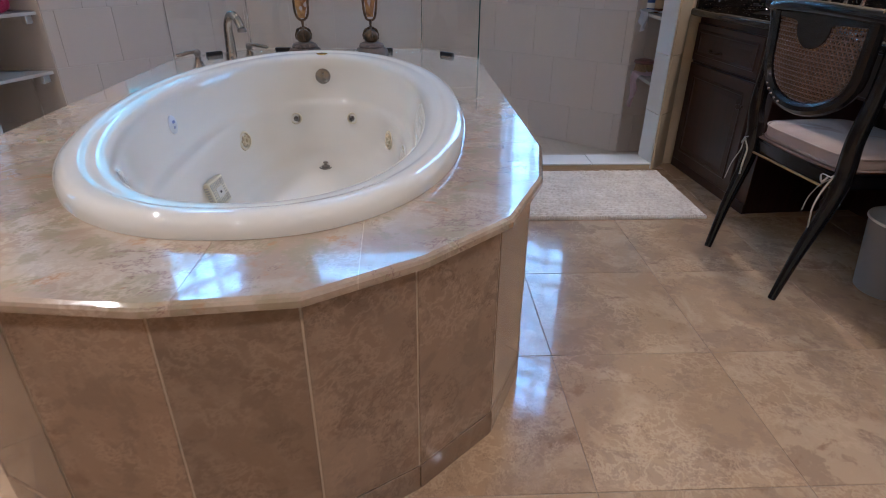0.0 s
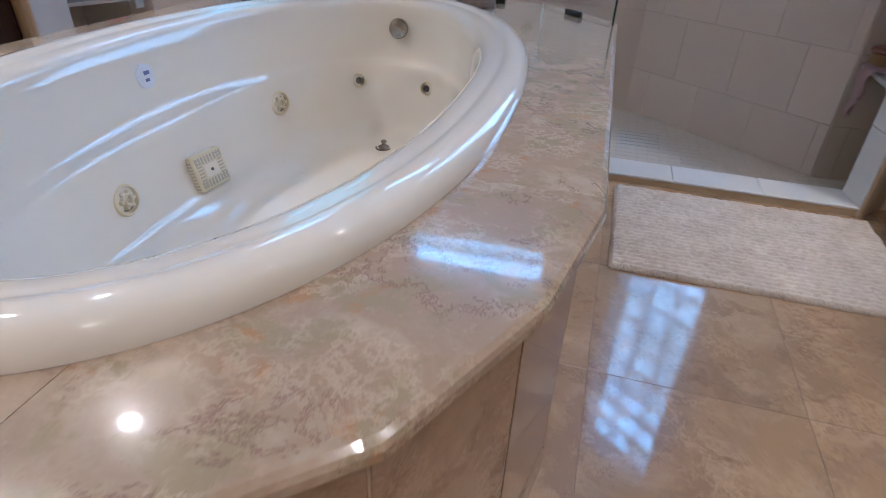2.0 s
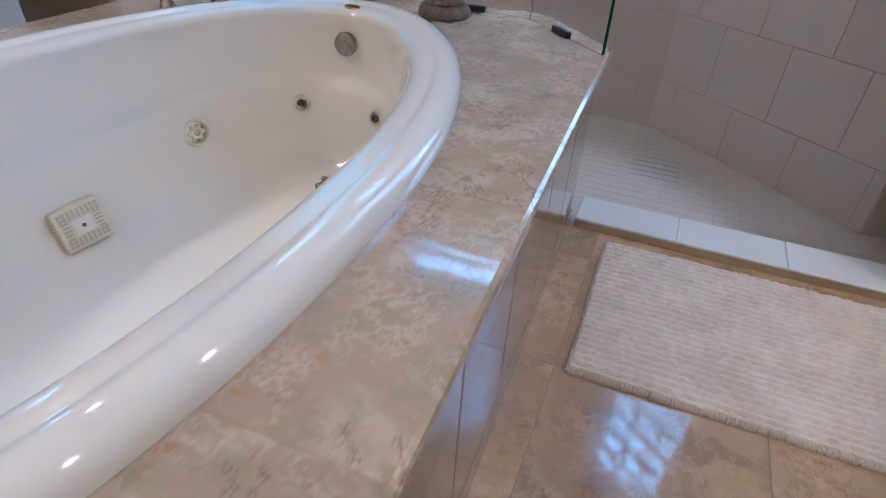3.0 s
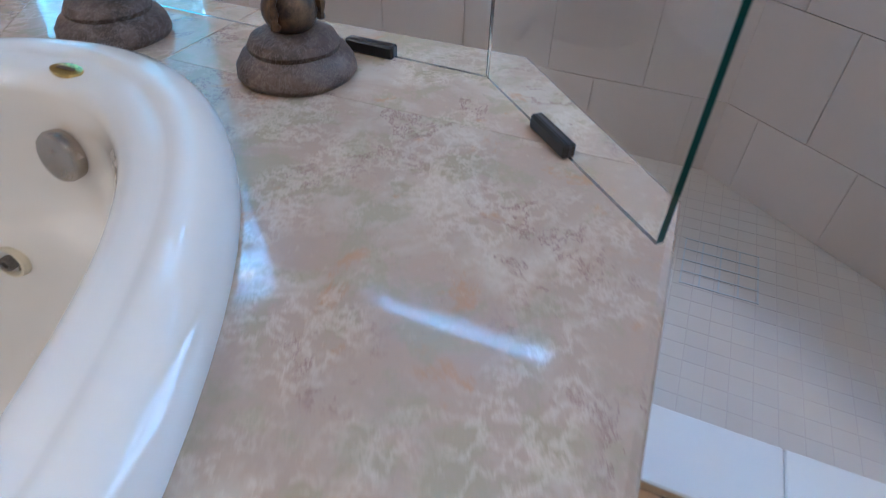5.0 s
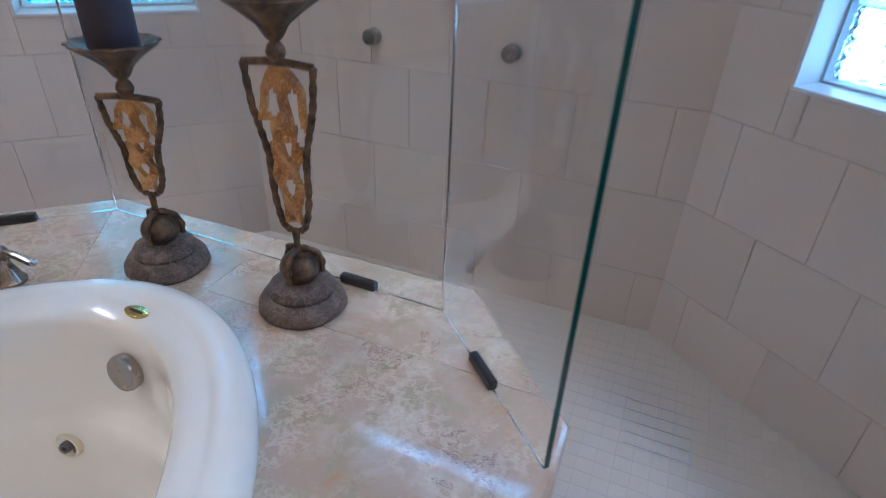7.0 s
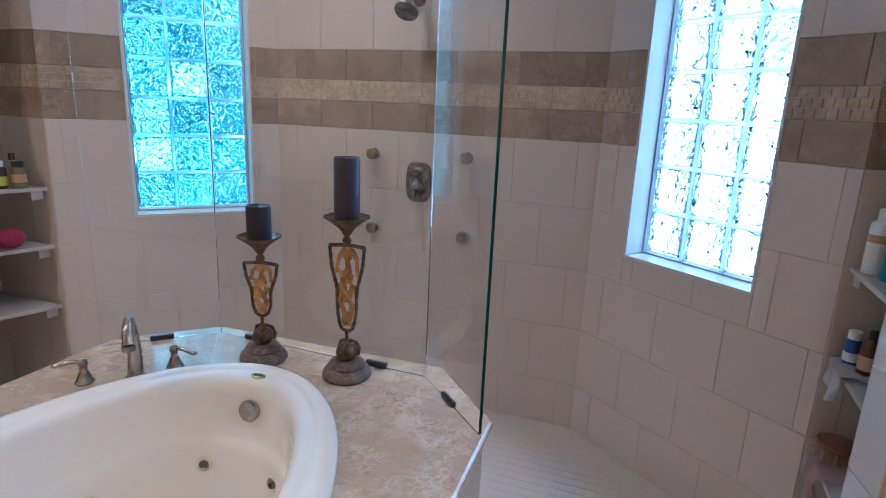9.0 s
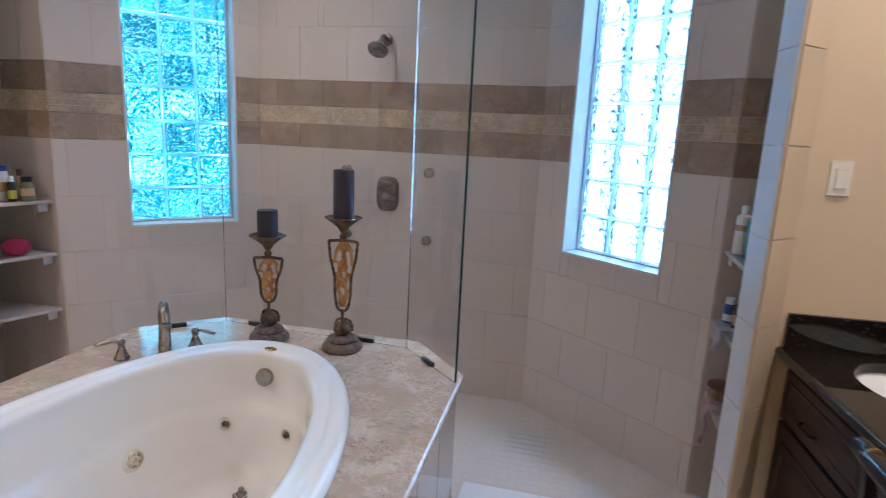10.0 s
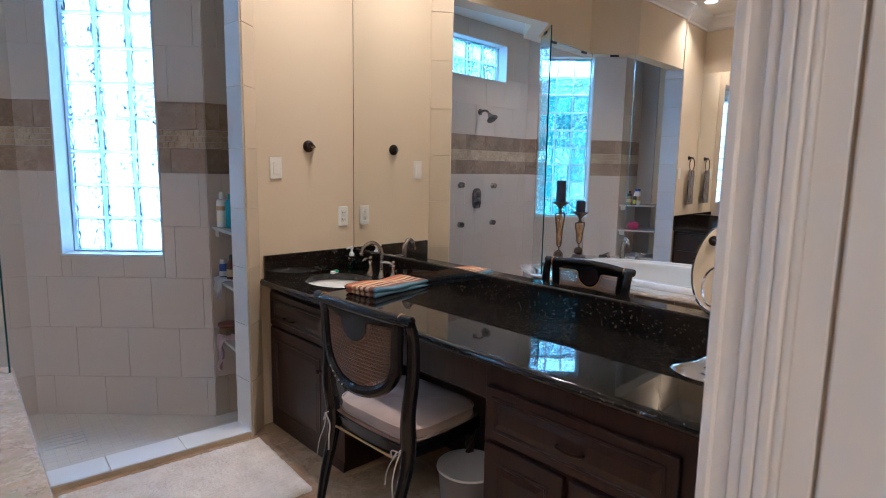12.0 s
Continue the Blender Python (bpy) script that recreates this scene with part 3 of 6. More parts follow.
for x, y, w in ((2.22, 3.02, 1.2), (2.28, 1.75, 0.55), (-1.83, 2.98, 0.7), (-2.12, 1.6, 0.9)):
    ceiling_light(x, y, CEIL, LAMP_W * w, 110)
for x, y, w in ((-1.85, 2.15, 1.0), (-1.85, 0.95, 1.0), (1.85, 0.95, 0.35)):
    ceiling_light(x, y, CEIL, ROOM_LAMP_W * w)
for x, y in ((-0.4, 3.75),):
    ceiling_light(x, y, SHOWER_CEIL, SHOWER_LAMP_W)
# unseen fill downlights added beyond the doorway to brighten the tub front
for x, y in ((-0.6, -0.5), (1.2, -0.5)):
    ceiling_light(x, y, CEIL, BEDROOM_FILL_W)

# ---- tub deck ----
half_r = [(0.28, 1.043), (0.483, 1.165), (0.671, 1.338), (0.779, 1.573), (0.829, 1.838), (0.795, 3.362), (0.533, 3.657)]
half_l = [(-0.473, 3.638), (-0.764, 3.352), (-0.775, 1.838), (-0.735, 1.573), (-0.64, 1.345), (-0.465, 1.17), (-0.24, 1.05)]
DECK_POLY = [(0.025, 1.018)] + half_r + half_l
TUB_C, TUB_A, TUB_B = (0.0, 2.297), 0.588, 1.052


def oval(k, off=0.0, n=96, cx=0.0, cy=0.0):
    """Point k of n of the tub's outline, moved inwards by off."""
    t = 2 * math.pi * k / n
    c, s = math.cos(t), math.sin(t)
    e = 2 / ((2.0 if s > 0 else 2.3) + 0.6 * max(0.0, min(1.0, (off - 0.14) / 0.07)))
    cx += 0.032 - (0.03 if s > 0 else 0.055) * s
    return (TUB_C[0] + cx + (TUB_A - off) * math.copysign(abs(c) ** e, c), TUB_C[1] + cy + (TUB_B - off) * math.copysign(abs(s) ** e, s))


deck = thing("tub_deck", None, "polished marble tub surround with a faceted front", "tub surround", "", "")


def inset(poly, d):
    out = []
    n = len(poly)
    for i in range(n):
        a, b, c = Vector(poly[i - 1]), Vector(poly[i]), Vector(poly[(i + 1) % n])
        u, v = (b - a).normalized(), (c - b).normalized()
        n1, n2 = Vector((-u.y, u.x)), Vector((-v.y, v.x))
        m = (n1 + n2)
        out.append(tuple(b + m * (d / max(0.2, 1 + n1.dot(n2)))))
    return out


def ray_poly(poly, ang):
    d = Vector((math.cos(ang), math.sin(ang)))
    c = Vector(TUB_C)
    best = None
    for i in range(len(poly)):
        a, b = Vector(poly[i - 1]) - c, Vector(poly[i]) - c
        e = b - a
        den = d.x * e.y - d.y * e.x
        if abs(den) < 1e-9:
            continue
        t = (a.x * e.y - a.y * e.x) / den
        s = (a.x * d.y - a.y * d.x) / den
        if t > 0 and -1e-6 <= s <= 1 + 1e-6 and (best is None or t < best):
            best = t
    return tuple(c + d * best)


def deck_piece(planes, drop=0.0):
    """A slab of the deck: the ring between outline and tub, kept where every half-plane (x, y, nx, ny) holds."""
    angs = sorted([2 * math.pi * i / 180 for i in range(180)] + [math.atan2(y - TUB_C[1], x - TUB_C[0]) % (2 * math.pi) for x, y in DECK_POLY])
    top = DECK - drop
    prof = [(0.0, top - 0.022), (0.0, top - 0.010), (0.0035, top - 0.0045), (0.011, top)]
    polys = [inset(DECK_POLY, d + drop) if d + drop else DECK_POLY for d, _ in prof]
    bm = bmesh.new()
    loops = []
    for a in angs:
        outs = [(*ray_poly(p, a), z) for p, (_, z) in zip(polys, prof)]
        rin = 1.0 / ((abs(math.cos(a)) / (TUB_A - 0.06)) ** 2.1 + (abs(math.sin(a)) / (TUB_B - 0.055)) ** 2.1) ** (1 / 2.1)
        pin = (TUB_C[0] + rin * math.cos(a), TUB_C[1] + rin * math.sin(a))
        loops.append([(*pin, top - 0.022)] + outs + [(*pin, top)])
    vs = [[bm.verts.new(p) for p in lp] for lp in loops]
    m = len(vs[0])
    for i in range(len(vs)):
        p, q = vs[i], vs[(i + 1) % len(vs)]
        for k in range(m):
            bm.faces.new((p[k], p[(k + 1) % m], q[(k + 1) % m], q[k]))
    for x, y, nx, ny in planes:
        g = bm.verts[:] + bm.edges[:] + bm.faces[:]
        r = bmesh.ops.bisect_plane(bm, geom=g, plane_co=(x + nx * 0.0006, y + ny * 0.0006, 0), plane_no=(nx, ny, 0), clear_inner=True)
        ed = [e for e in r["geom_cut"] if isinstance(e, bmesh.types.BMEdge)]
        bmesh.ops.edgeloop_fill(bm, edges=ed)
    return bm


def radial(x0, y0, x1, y1):
    """Left side of the joint line from the tub's side (x0, y0) outwards to (x1, y1)."""
    d = Vector((x1 - x0, y1 - y0)).normalized()
    return (x0, y0, -d.y, d.x)


def flip(p):
    return (p[0], p[1], -p[2], -p[3])


def side(p, q):
    """The half of the deck on the side of the two joints."""
    d = (Vector(p[:2]) + Vector(q[:2])) / 2 - Vector(TUB_C)
    d.normalize()
    return (TUB_C[0], TUB_C[1], d.x, d.y)


def flank(p, q):
    """The left or the right half, for slabs that lie wholly in one."""
    if p[0] > 0.02 and q[0] > 0.02:
        return [(0.021, 0, 1, 0)]
    if p[0] < 0.025 and q[0] < 0.025:
        return [(0.02, 0, -1, 0)]
    return []


J = [radial(0.60, 1.865, 0.83, 1.865), radial(0.60, 2.38, 0.83, 2.38), radial(0.30, 3.398, 0.60, 3.402), radial(0.024, 3.3, 0.02, 3.6),
     radial(-0.25, 3.30, -0.463, 3.6), radial(-0.55, 2.9, -0.78, 2.9), radial(-0.6, 2.38, -0.78, 2.38), radial(-0.6, 1.865, -0.78, 1.865), radial(-0.36, 1.35, -0.55, 1.15),
     radial(0.08, 1.25, 0.078, 1.02), radial(0.36, 1.32, 0.368, 1.08)]
for i in range(len(J)):
    part("slab", deck_piece([J[i], flip(J[(i + 1) % len(J)]), side(J[i], J[(i + 1) % len(J)])] + flank(J[i], J[(i + 1) % len(J)])), DECK_STONE, deck, smooth=20)
part("joint_fill", deck_piece([], 0.0012), SKIRT_GROUT, deck, "pale grout in the joints", smooth=20)
# skirt panels
SKIRT_IN = 0.026
SK = inset(DECK_POLY, SKIRT_IN)
for i in range(len(SK)):
    a, b = Vector(SK[i]), Vector(SK[(i + 1) % len(SK)])
    L = (b - a).length
    k = max(1, round(L / 0.32))
    ang = math.atan2(b.y - a.y, b.x - a.x)
    for j in range(k):
        x0, x1 = L * j / k, L * (j + 1) / k
        bm = boxes((x0 + 0.0025, x1 - 0.0025, 0.0, 0.0024, 0.074, DECK - 0.028), bevel=0.0008)
        ob = part("panel", bm, SKIRT_STONE, deck, m=Matrix.Translation((a.x, a.y, 0)) @ Matrix.Rotation(ang, 4, "Z"))
    part("base_strip", boxes((0.001, L - 0.001, -0.003, 0.0024, 0.0, 0.072), bevel=0.0012), SKIRT_STONE, deck, m=Matrix.Translation((a.x, a.y, 0)) @ Matrix.Rotation(ang, 4, "Z"))
part("core", prism(inset(DECK_POLY, SKIRT_IN + 0.016), SHOWER_Z, 0.12), GROUT, deck, "hidden masonry core")
bm = bmesh.new()
pl = inset(DECK_POLY, SKIRT_IN + 0.0025)
rings(bm, [[(x, y, 0.0) for x, y in pl], [(x, y, DECK - 0.0225) for x, y in pl]], cap=(False, False))
part("backing", bm, SKIRT_GROUT, deck, "grout behind the panels", smooth=0)


# ---- tub ----
TUB_PROF = [(0.0, DECK + 0.0005), (0.0, DECK + 0.012), (0.004, DECK + 0.026), (0.014, DECK + 0.037), (0.030, DECK + 0.043), (0.050, DECK + 0.044), (0.062, DECK + 0.041),
            (0.068, DECK + 0.038), (0.074, DECK + 0.0365), (0.082, DECK + 0.036), (0.104, DECK + 0.033), (0.122, DECK + 0.026), (0.132, DECK + 0.012), (0.138, DECK - 0.02),
            (0.145, 0.56), (0.154, 0.50), (0.162, 0.462), (0.172, 0.446), (0.186, 0.436), (0.194, 0.424), (0.199, 0.40), (0.204, 0.35), (0.209, 0.28), (0.226, 0.22), (0.262, 0.180), (0.32, 0.158), (0.39, 0.150)]


def shell_at(ang, z):
    """A point of the tub's inner surface at height z, in the direction ang (degrees) of the outline's parameter."""
    for (o0, z0), (o1, z1) in zip(TUB_PROF[12:], TUB_PROF[13:]):
        if z1 <= z <= z0:
            off = o0 + (o1 - o0) * (z0 - z) / (z0 - z1)
    x, y = oval(ang, off, 360)
    if y < TUB_C[1]:
        y += max(0.0, min(1.0, (DECK - z) / 0.45)) * 0.26 * ((TUB_C[1] - y) / TUB_B) ** 2
    return (x, y, z)


def shell_near(x, y, z):
    return min((shell_at(q * 0.5, z) for q in range(720)), key=lambda p: (p[0] - x) ** 2 + (p[1] - y) ** 2)


def tub_shell():
    prof = TUB_PROF
    n = 120
    bm = bmesh.new()
    loops = []
    for off, z in prof:
        lp = []
        for k in range(n):
            x, y = oval(k, off, n)
            deep = max(0.0, min(1.0, (DECK - z) / 0.45))
            if y < TUB_C[1]:
                f = (TUB_C[1] - y) / TUB_B
                y += deep * 0.26 * f * f
            lp.append((x, y, z))
        loops.append(lp)
    last = loops[-1]
    loops.append([((x) * 0.5, TUB_C[1] + 0.12 + (y - TUB_C[1] - 0.12) * 0.5, 0.148) for x, y, z in last])
    rings(bm, loops, cap=(False, True))
    return bm


tub = thing("bathtub", None, "large white oval drop-in whirlpool tub", "bathtub")
part("shell", tub_shell(), TUB, tub, smooth=60)


def oriented(at, normal):
    return Matrix.Translation(at) @ Vector(normal).to_track_quat("Z", "Y").to_matrix().to_4x4()


def jet(at, normal, r, star=True):
    j = part("jet", lathe([(r * 1.02, -0.006), (r, 0.001), (r * 0.93, 0.006), (r * 0.80, 0.007), (r * 0.74, 0.003), (r * 0.70, -0.004)], 28), JET, tub, "ivory whirlpool jet", m=oriented(at, normal))
    part("jet_socket", lathe([(r * 0.70, -0.006), (r * 0.70, -0.003)], 20), JET_DARK, j, "shaded jet recess")
    part("jet_nozzle", lathe([(r * 0.44, -0.004), (r * 0.42, 0.010), (r * 0.34, 0.014), (r * 0.22, 0.012), (r * 0.2, 0.002)], 20), JET if star else PEWTER, j)
    if star:
        bm = bmesh.new()
        for k in range(6):
            a = k * math.pi / 3
            lathe([(0.0065, 0.0), (0.0065, 0.011), (0.004, 0.014)], 8, (r * 0.46 * math.cos(a), r * 0.46 * math.sin(a), -0.003), bm=bm)
        part("jet_grip", bm, JET, j)


def fit_jet(x, y, z, normal, r, star=True):
    p = Vector(shell_near(x, y, z)) + Vector(normal).normalized() * 0.001
    jet(p, normal, r, star)


fit_jet(-0.36, 2.835, 0.342, (1, -0.42, 0.15), 0.044)
fit_jet(0.365, 2.87, 0.332, (-1, -0.42, 0.15), 0.044)
fit_jet(-0.36, 2.08, 0.306, (1, 0.06, 0.2), 0.044)
fit_jet(0.42, 2.06, 0.306, (-1, 0.06, 0.2), 0.044)
fit_jet(-0.135, 3.12, 0.366, (0.2, -1, 0.14), 0.029, False)
fit_jet(0.142, 3.12, 0.366, (-0.2, -1, 0.14), 0.029, False)
SM = oriented(Vector(shell_near(-0.37, 2.39, 0.258)) + Vector((0.012, 0, 0.003)), (1, -0.12, 0.28))
sc = part("suction_cover", boxes((-0.062, 0.062, -0.055, 0.055, -0.01, 0.022), bevel=0.006, seg=2), JET, tub, "ivory square suction grille", m=SM)
bm = bmesh.new()
for k in range(9):
    box(bm, -0.052 + k * 0.0124, -0.046 + k * 0.0124, -0.046, -0.024, 0.0215, 0.0235)
    box(bm, -0.052 + k * 0.0124, -0.046 + k * 0.0124, 0.024, 0.046, 0.0215, 0.0235)
    box(bm, -0.050, -0.032, -0.044 + k * 0.0102, -0.039 + k * 0.0102, 0.0216, 0.0236)
    box(bm, 0.032, 0.050, -0.044 + k * 0.0102, -0.039 + k * 0.0102, 0.0216, 0.0236)
    box(bm, -0.0635, -0.0615, -0.045 + k * 0.010, -0.039 + k * 0.010, 0.0, 0.016)
part("grille_slots", bm, paint("slot_plastic", (0.46, 0.43, 0.36), 0.5), sc, "dark slots")
part("grille_plate", boxes((-0.026, 0.026, -0.021, 0.021, 0.0215, 0.0245), bevel=0.001), TUB, sc, "white square plate")
part("screw", lathe([(0.005, 0.0245), (0.005, 0.027), (0.003, 0.028)], 12), PEWTER, sc)
pad = part("control_pad", lathe([(0.034, -0.002), (0.033, 0.004), (0.028, 0.006)], 28), paint("pad_plastic", (0.66, 0.68, 0.74), 0.3), tub, "round pale control button", m=oriented(shell_near(-0.44, 2.319, 0.553), (1, 0.0, 0.14)))
part("pad_marks", boxes((-0.008, 0.012, 0.004, 0.014, 0.0055, 0.0072), (-0.008, 0.006, -0.014, -0.006, 0.0055, 0.0072)), paint("pad_ink", (0.12, 0.14, 0.3), 0.5), pad, "blue printed marks")
ov = part("overflow_plate", lathe([(0.036, -0.004), (0.037, 0.010), (0.034, 0.016), (0.028, 0.018), (0.0, 0.0182)], 32), NICKEL, tub, "brushed nickel overflow plate", m=oriented((0.003, 3.196, 0.558), (0, -1, 0.16)))
dr = part("drain", lathe([(0.034, 0.149), (0.033, 0.154), (0.026, 0.155), (0.024, 0.151)], 28, (0.009, 3.0, 0.0)), PEWTER, tub, "dark metal drain ring")
part("stopper", lathe([(0.020, 0.152), (0.022, 0.158), (0.012, 0.162), (0.007, 0.164), (0.007, 0.172), (0.012, 0.176), (0.010, 0.182), (0.0, 0.184)], 24, (0.009, 3.0, 0.0)), PEWTER, dr)
bd = part("badge", lathe([(0.028, -0.004), (0.027, 0.003), (0.024, 0.0035)], 28), GOLD, tub, "small oval gold badge", m=Matrix.Translation((-0.002, 3.251, DECK + 0.034)) @ Matrix.Rotation(radians(6), 4, "X") @ Matrix.Diagonal((1, 0.5, 1, 1)))
part("badge_bar", boxes((-0.015, 0.015, -0.005, 0.005, 0.003, 0.0045)), BRONZE, bd)

# ---- tub filler and handles ----
fau = thing("tub_faucet", pose(-0.41, 3.125, DECK, 0, 0, -46), "brushed nickel arched tub faucet", "faucet")
part("escutcheon", lathe([(0.034, 0.0), (0.034, 0.006), (0.026, 0.012)], 28), NICKEL, fau)
pts = curve_pts([(0, 0, 0.008), (0, 0.004, 0.10), (0.012, 0, 0.185), (0.055, 0, 0.228), (0.105, 0, 0.215), (0.135, 0, 0.175)], 26)
part("spout", tube(pts, [0.026 - 0.008 * min(1, i / 12) for i in range(27)], 16), NICKEL, fau)
part("spout_tip", lathe([(0.019, 0), (0.021, -0.006), (0.020, -0.016), (0.014, -0.018)], 18, (0.137, 0, 0.178)), PEWTER, fau)


def tub_handle(x, y, rz):
    h = thing("tub_lever_tap", pose(x, y, DECK, 0, 0, rz), "brushed nickel lever tap on the tub deck", "tap", "tub taps")
    part("base", lathe([(0.030, 0), (0.030, 0.006), (0.024, 0.014), (0.017, 0.034), (0.012, 0.046), (0.013, 0.052), (0.010, 0.056)], 24), NICKEL, h)
    part("hub", lathe([(0.010, 0.056), (0.015, 0.064), (0.016, 0.072), (0.012, 0.082), (0.006, 0.086)], 20), PEWTER, h)
    part("lever", tube(curve_pts([(0, 0, 0.072), (0.03, 0, 0.076), (0.062, 0, 0.070), (0.084, 0, 0.066), (0.092, 0, 0.071)], 14), [0.0065] * 4 + [0.008] * 8 + [0.0055] * 3, 10), NICKEL, h)


tub_handle(-0.535, 3.035, 215)
tub_handle(-0.355, 3.245, 5)

# ---- shower glass ----
GP = [(0.782, 3.258), (0.496, 3.545), (-0.43, 3.572), (-0.738, 3.268)]
glass = thing("shower_glass", None, "frameless clear glass shower panels above the tub deck", "glass screen")


def pane(a, b, free, z0=DECK + 0.003, z1=HEAD - 0.002):
    m, length = wall_frame(a, b)
    bm = boxes((0.003, length - 0.003, -0.005, 0.005, z0, z1))
    for f in bm.faces:
        f.material_index = 0 if abs(f.normal.y) > 0.9 else (1 if f.normal.x * free > 0.9 else 2)
    ob = part("glass_pane", bm, [GLASS, GLASS_EDGE, GLASS_SEAM], glass, "clear glass pane with dark green end" if free else "clear glass pane", smooth=0, m=m)
    ob.visible_shadow = False
    return m, length


def clip(m, x, z=DECK):
    part("clip", boxes((x - 0.043, x + 0.043, -0.012, 0.012, z, z + 0.020), bevel=0.003), BLACK, glass, "black glass clamp", m=m)


for (a, b), cs, free in zip(zip(GP, GP[1:]), ((0.215,), (0.2, 0.755), (0.22,)), (-1, 0, 0)):
    m, L = pane(a, b, free)
    for x in cs:
        clip(m, x)
        clip(m, x, HEAD - 0.027)


# ---- candlesticks ----
def candlestick(x, y, s, rz, h):
    """s scales the frame's height; h is the candle's height."""
    e = thing("candlestick", pose(x, y, DECK, 0, 0, rz), "bronze and amber candlestick on a rough stone base", "candlestick", "candlesticks on the tub deck")
    part("base", lathe([(0.0, 0), (0.082, 0), (0.087, 0.008), (0.085, 0.022), (0.076, 0.035), (0.065, 0.040), (0.066, 0.046), (0.060, 0.057), (0.048, 0.063), (0.036, 0.066)], 40, wobble=lambda a, z: 1 + 0.012 * math.sin(5 * a + z * 60)), BASE_STONE, e, "rough dark stepped stone base")
    part("ball", lathe([(0.030 * math.sin(math.pi * i / 14) * 1.25 + 0.001, 0.092 - 0.034 * math.cos(math.pi * i / 14)) for i in range(15)], 28), BRONZE, e)
    for k in range(3):
        a = 2 * math.pi * k / 3 + 0.5
        pts = curve_pts([(0.006 * math.cos(a), 0.006 * math.sin(a), 0.134), (0.026 * math.cos(a), 0.026 * math.sin(a), 0.128), (0.041 * math.cos(a), 0.041 * math.sin(a), 0.110), (0.043 * math.cos(a), 0.043 * math.sin(a), 0.088), (0.040 * math.cos(a), 0.040 * math.sin(a), 0.076)], 14)
        part("claw", tube(pts, [0.0062 + 0.0016 * math.sin(i * 1.6) for i in range(14)] + [0.004], 8), BRONZE, e)
    z0 = 0.128
    H = 0.30 * s
    part("stem", tube([(0, 0, z0), (0, 0, z0 + 0.02), (0, 0, z0 + 0.045)], [0.008, 0.006, 0.008], 10), BRONZE, e)
    zb, zt = z0 + 0.042, z0 + 0.042 + H
    ctrl = [(0, zb), (0.021, zb + 0.012), (0.033, zb + 0.065 * s), (0.036, zb + 0.145 * s), (0.047, zb + 0.195 * s), (0.056, zb + 0.235 * s), (0.062, zt)]
    for sg in (1, -1):
        pts = curve_pts([(sg * cx, 0, cz) for cx, cz in ctrl], 40)
        bm = tube(pts, [0.0062 + 0.0012 * math.sin(i * 2.1) for i in range(41)], 9)
        tube([p + Vector((0.0045 * math.cos(i * 1.3), 0.0055 * math.sin(i * 1.3), 0)) for i, p in enumerate(pts)], 0.0028, 6, bm)
        part("frame_side", bm, BRONZE, e, "twisted bronze rod")
    part("frame_bar", tube([(-0.062, 0, zt), (-0.02, 0, zt + 0.004), (0.02, 0, zt + 0.004), (0.062, 0, zt)], 0.0068, 9), BRONZE, e)
    # pierced amber panel
    bm = bmesh.new()
    NU, NV = 14, 40

    def half(v):
        z = zb + v * (zt - zb)
        for (xa, za), (xb, zb_) in zip(ctrl, ctrl[1:]):
            if za <= z <= zb_:
                return (xa + (xb - xa) * (z - za) / max(1e-6, zb_ - za)) - 0.004 - 0.012 * max(0, math.sin(v * 9.0)) * (0.4 + v)
        return 0.02

    holes = [(-0.42, 0.80, 0.30, 0.085), (0.50, 0.76, 0.28, 0.11), (0.05, 0.52, 0.26, 0.06), (-0.05, 0.28, 0.34, 0.07), (0.75, 0.60, 0.3, 0.06), (-0.85, 0.62, 0.3, 0.08), (0.8, 0.38, 0.35, 0.07)]
    grid = {}
    for i in range(NU + 1):
        for j in range(NV + 1):
            u, v = -1 + 2 * i / NU, 0.06 + 0.93 * j / NV
            taper = 1.0 if v < 0.86 else max(0.25, 1 - (v - 0.86) * 5.5)
            grid[i, j] = bm.verts.new((u * max(0.004, half(v)) * taper, 0.004 * math.sin(7 * v * 3 + u * 3), zb + v * (zt - zb)))
    for i in range(NU):
        for j in range(NV):
            u, v = -1 + 2 * (i + 0.5) / NU, 0.06 + 0.93 * (j + 0.5) / NV
            if any(((u - hu) / ru) ** 2 + ((v - hv) / rv) ** 2 < 1 for hu, hv, ru, rv in holes):
                continue
            bm.faces.new((grid[i, j], grid[i + 1, j], grid[i + 1, j + 1], grid[i, j + 1]))
    bmesh.ops.delete(bm, geom=[v for v in bm.verts if not v.link_faces], context="VERTS")
    r = bmesh.ops.solidify(bm, geom=bm.faces[:], thickness=0.009)
    part("pierced_panel", bm, RESIN, e, "amber carved openwork panel", smooth=60)
    z1 = zt + 0.004
    part("knob", lathe([(0.006, z1), (0.013, z1 + 0.006), (0.0165, z1 + 0.016), (0.013, z1 + 0.027), (0.007, z1 + 0.032)], 20), BRONZE, e)
    zc = z1 + 0.032
    part("drip_cup", lathe([(0.008, zc), (0.015, zc + 0.007), (0.025, zc + 0.025), (0.047, zc + 0.044), (0.066, zc + 0.058), (0.077, zc + 0.066), (0.075, zc + 0.069), (0.060, zc + 0.061), (0.0, zc + 0.055)], 40, wobble=lambda a, z: 1 + (0.05 if z > zc + 0.03 else 0.03) * math.sin(12 * a)), BRONZE, e, "dark scalloped drip cup")
    c = thing("pillar_candle", pose(x, y, DECK + zc + 0.058), "dark navy pillar candle on a bronze candlestick", "candle", "pillar candles")
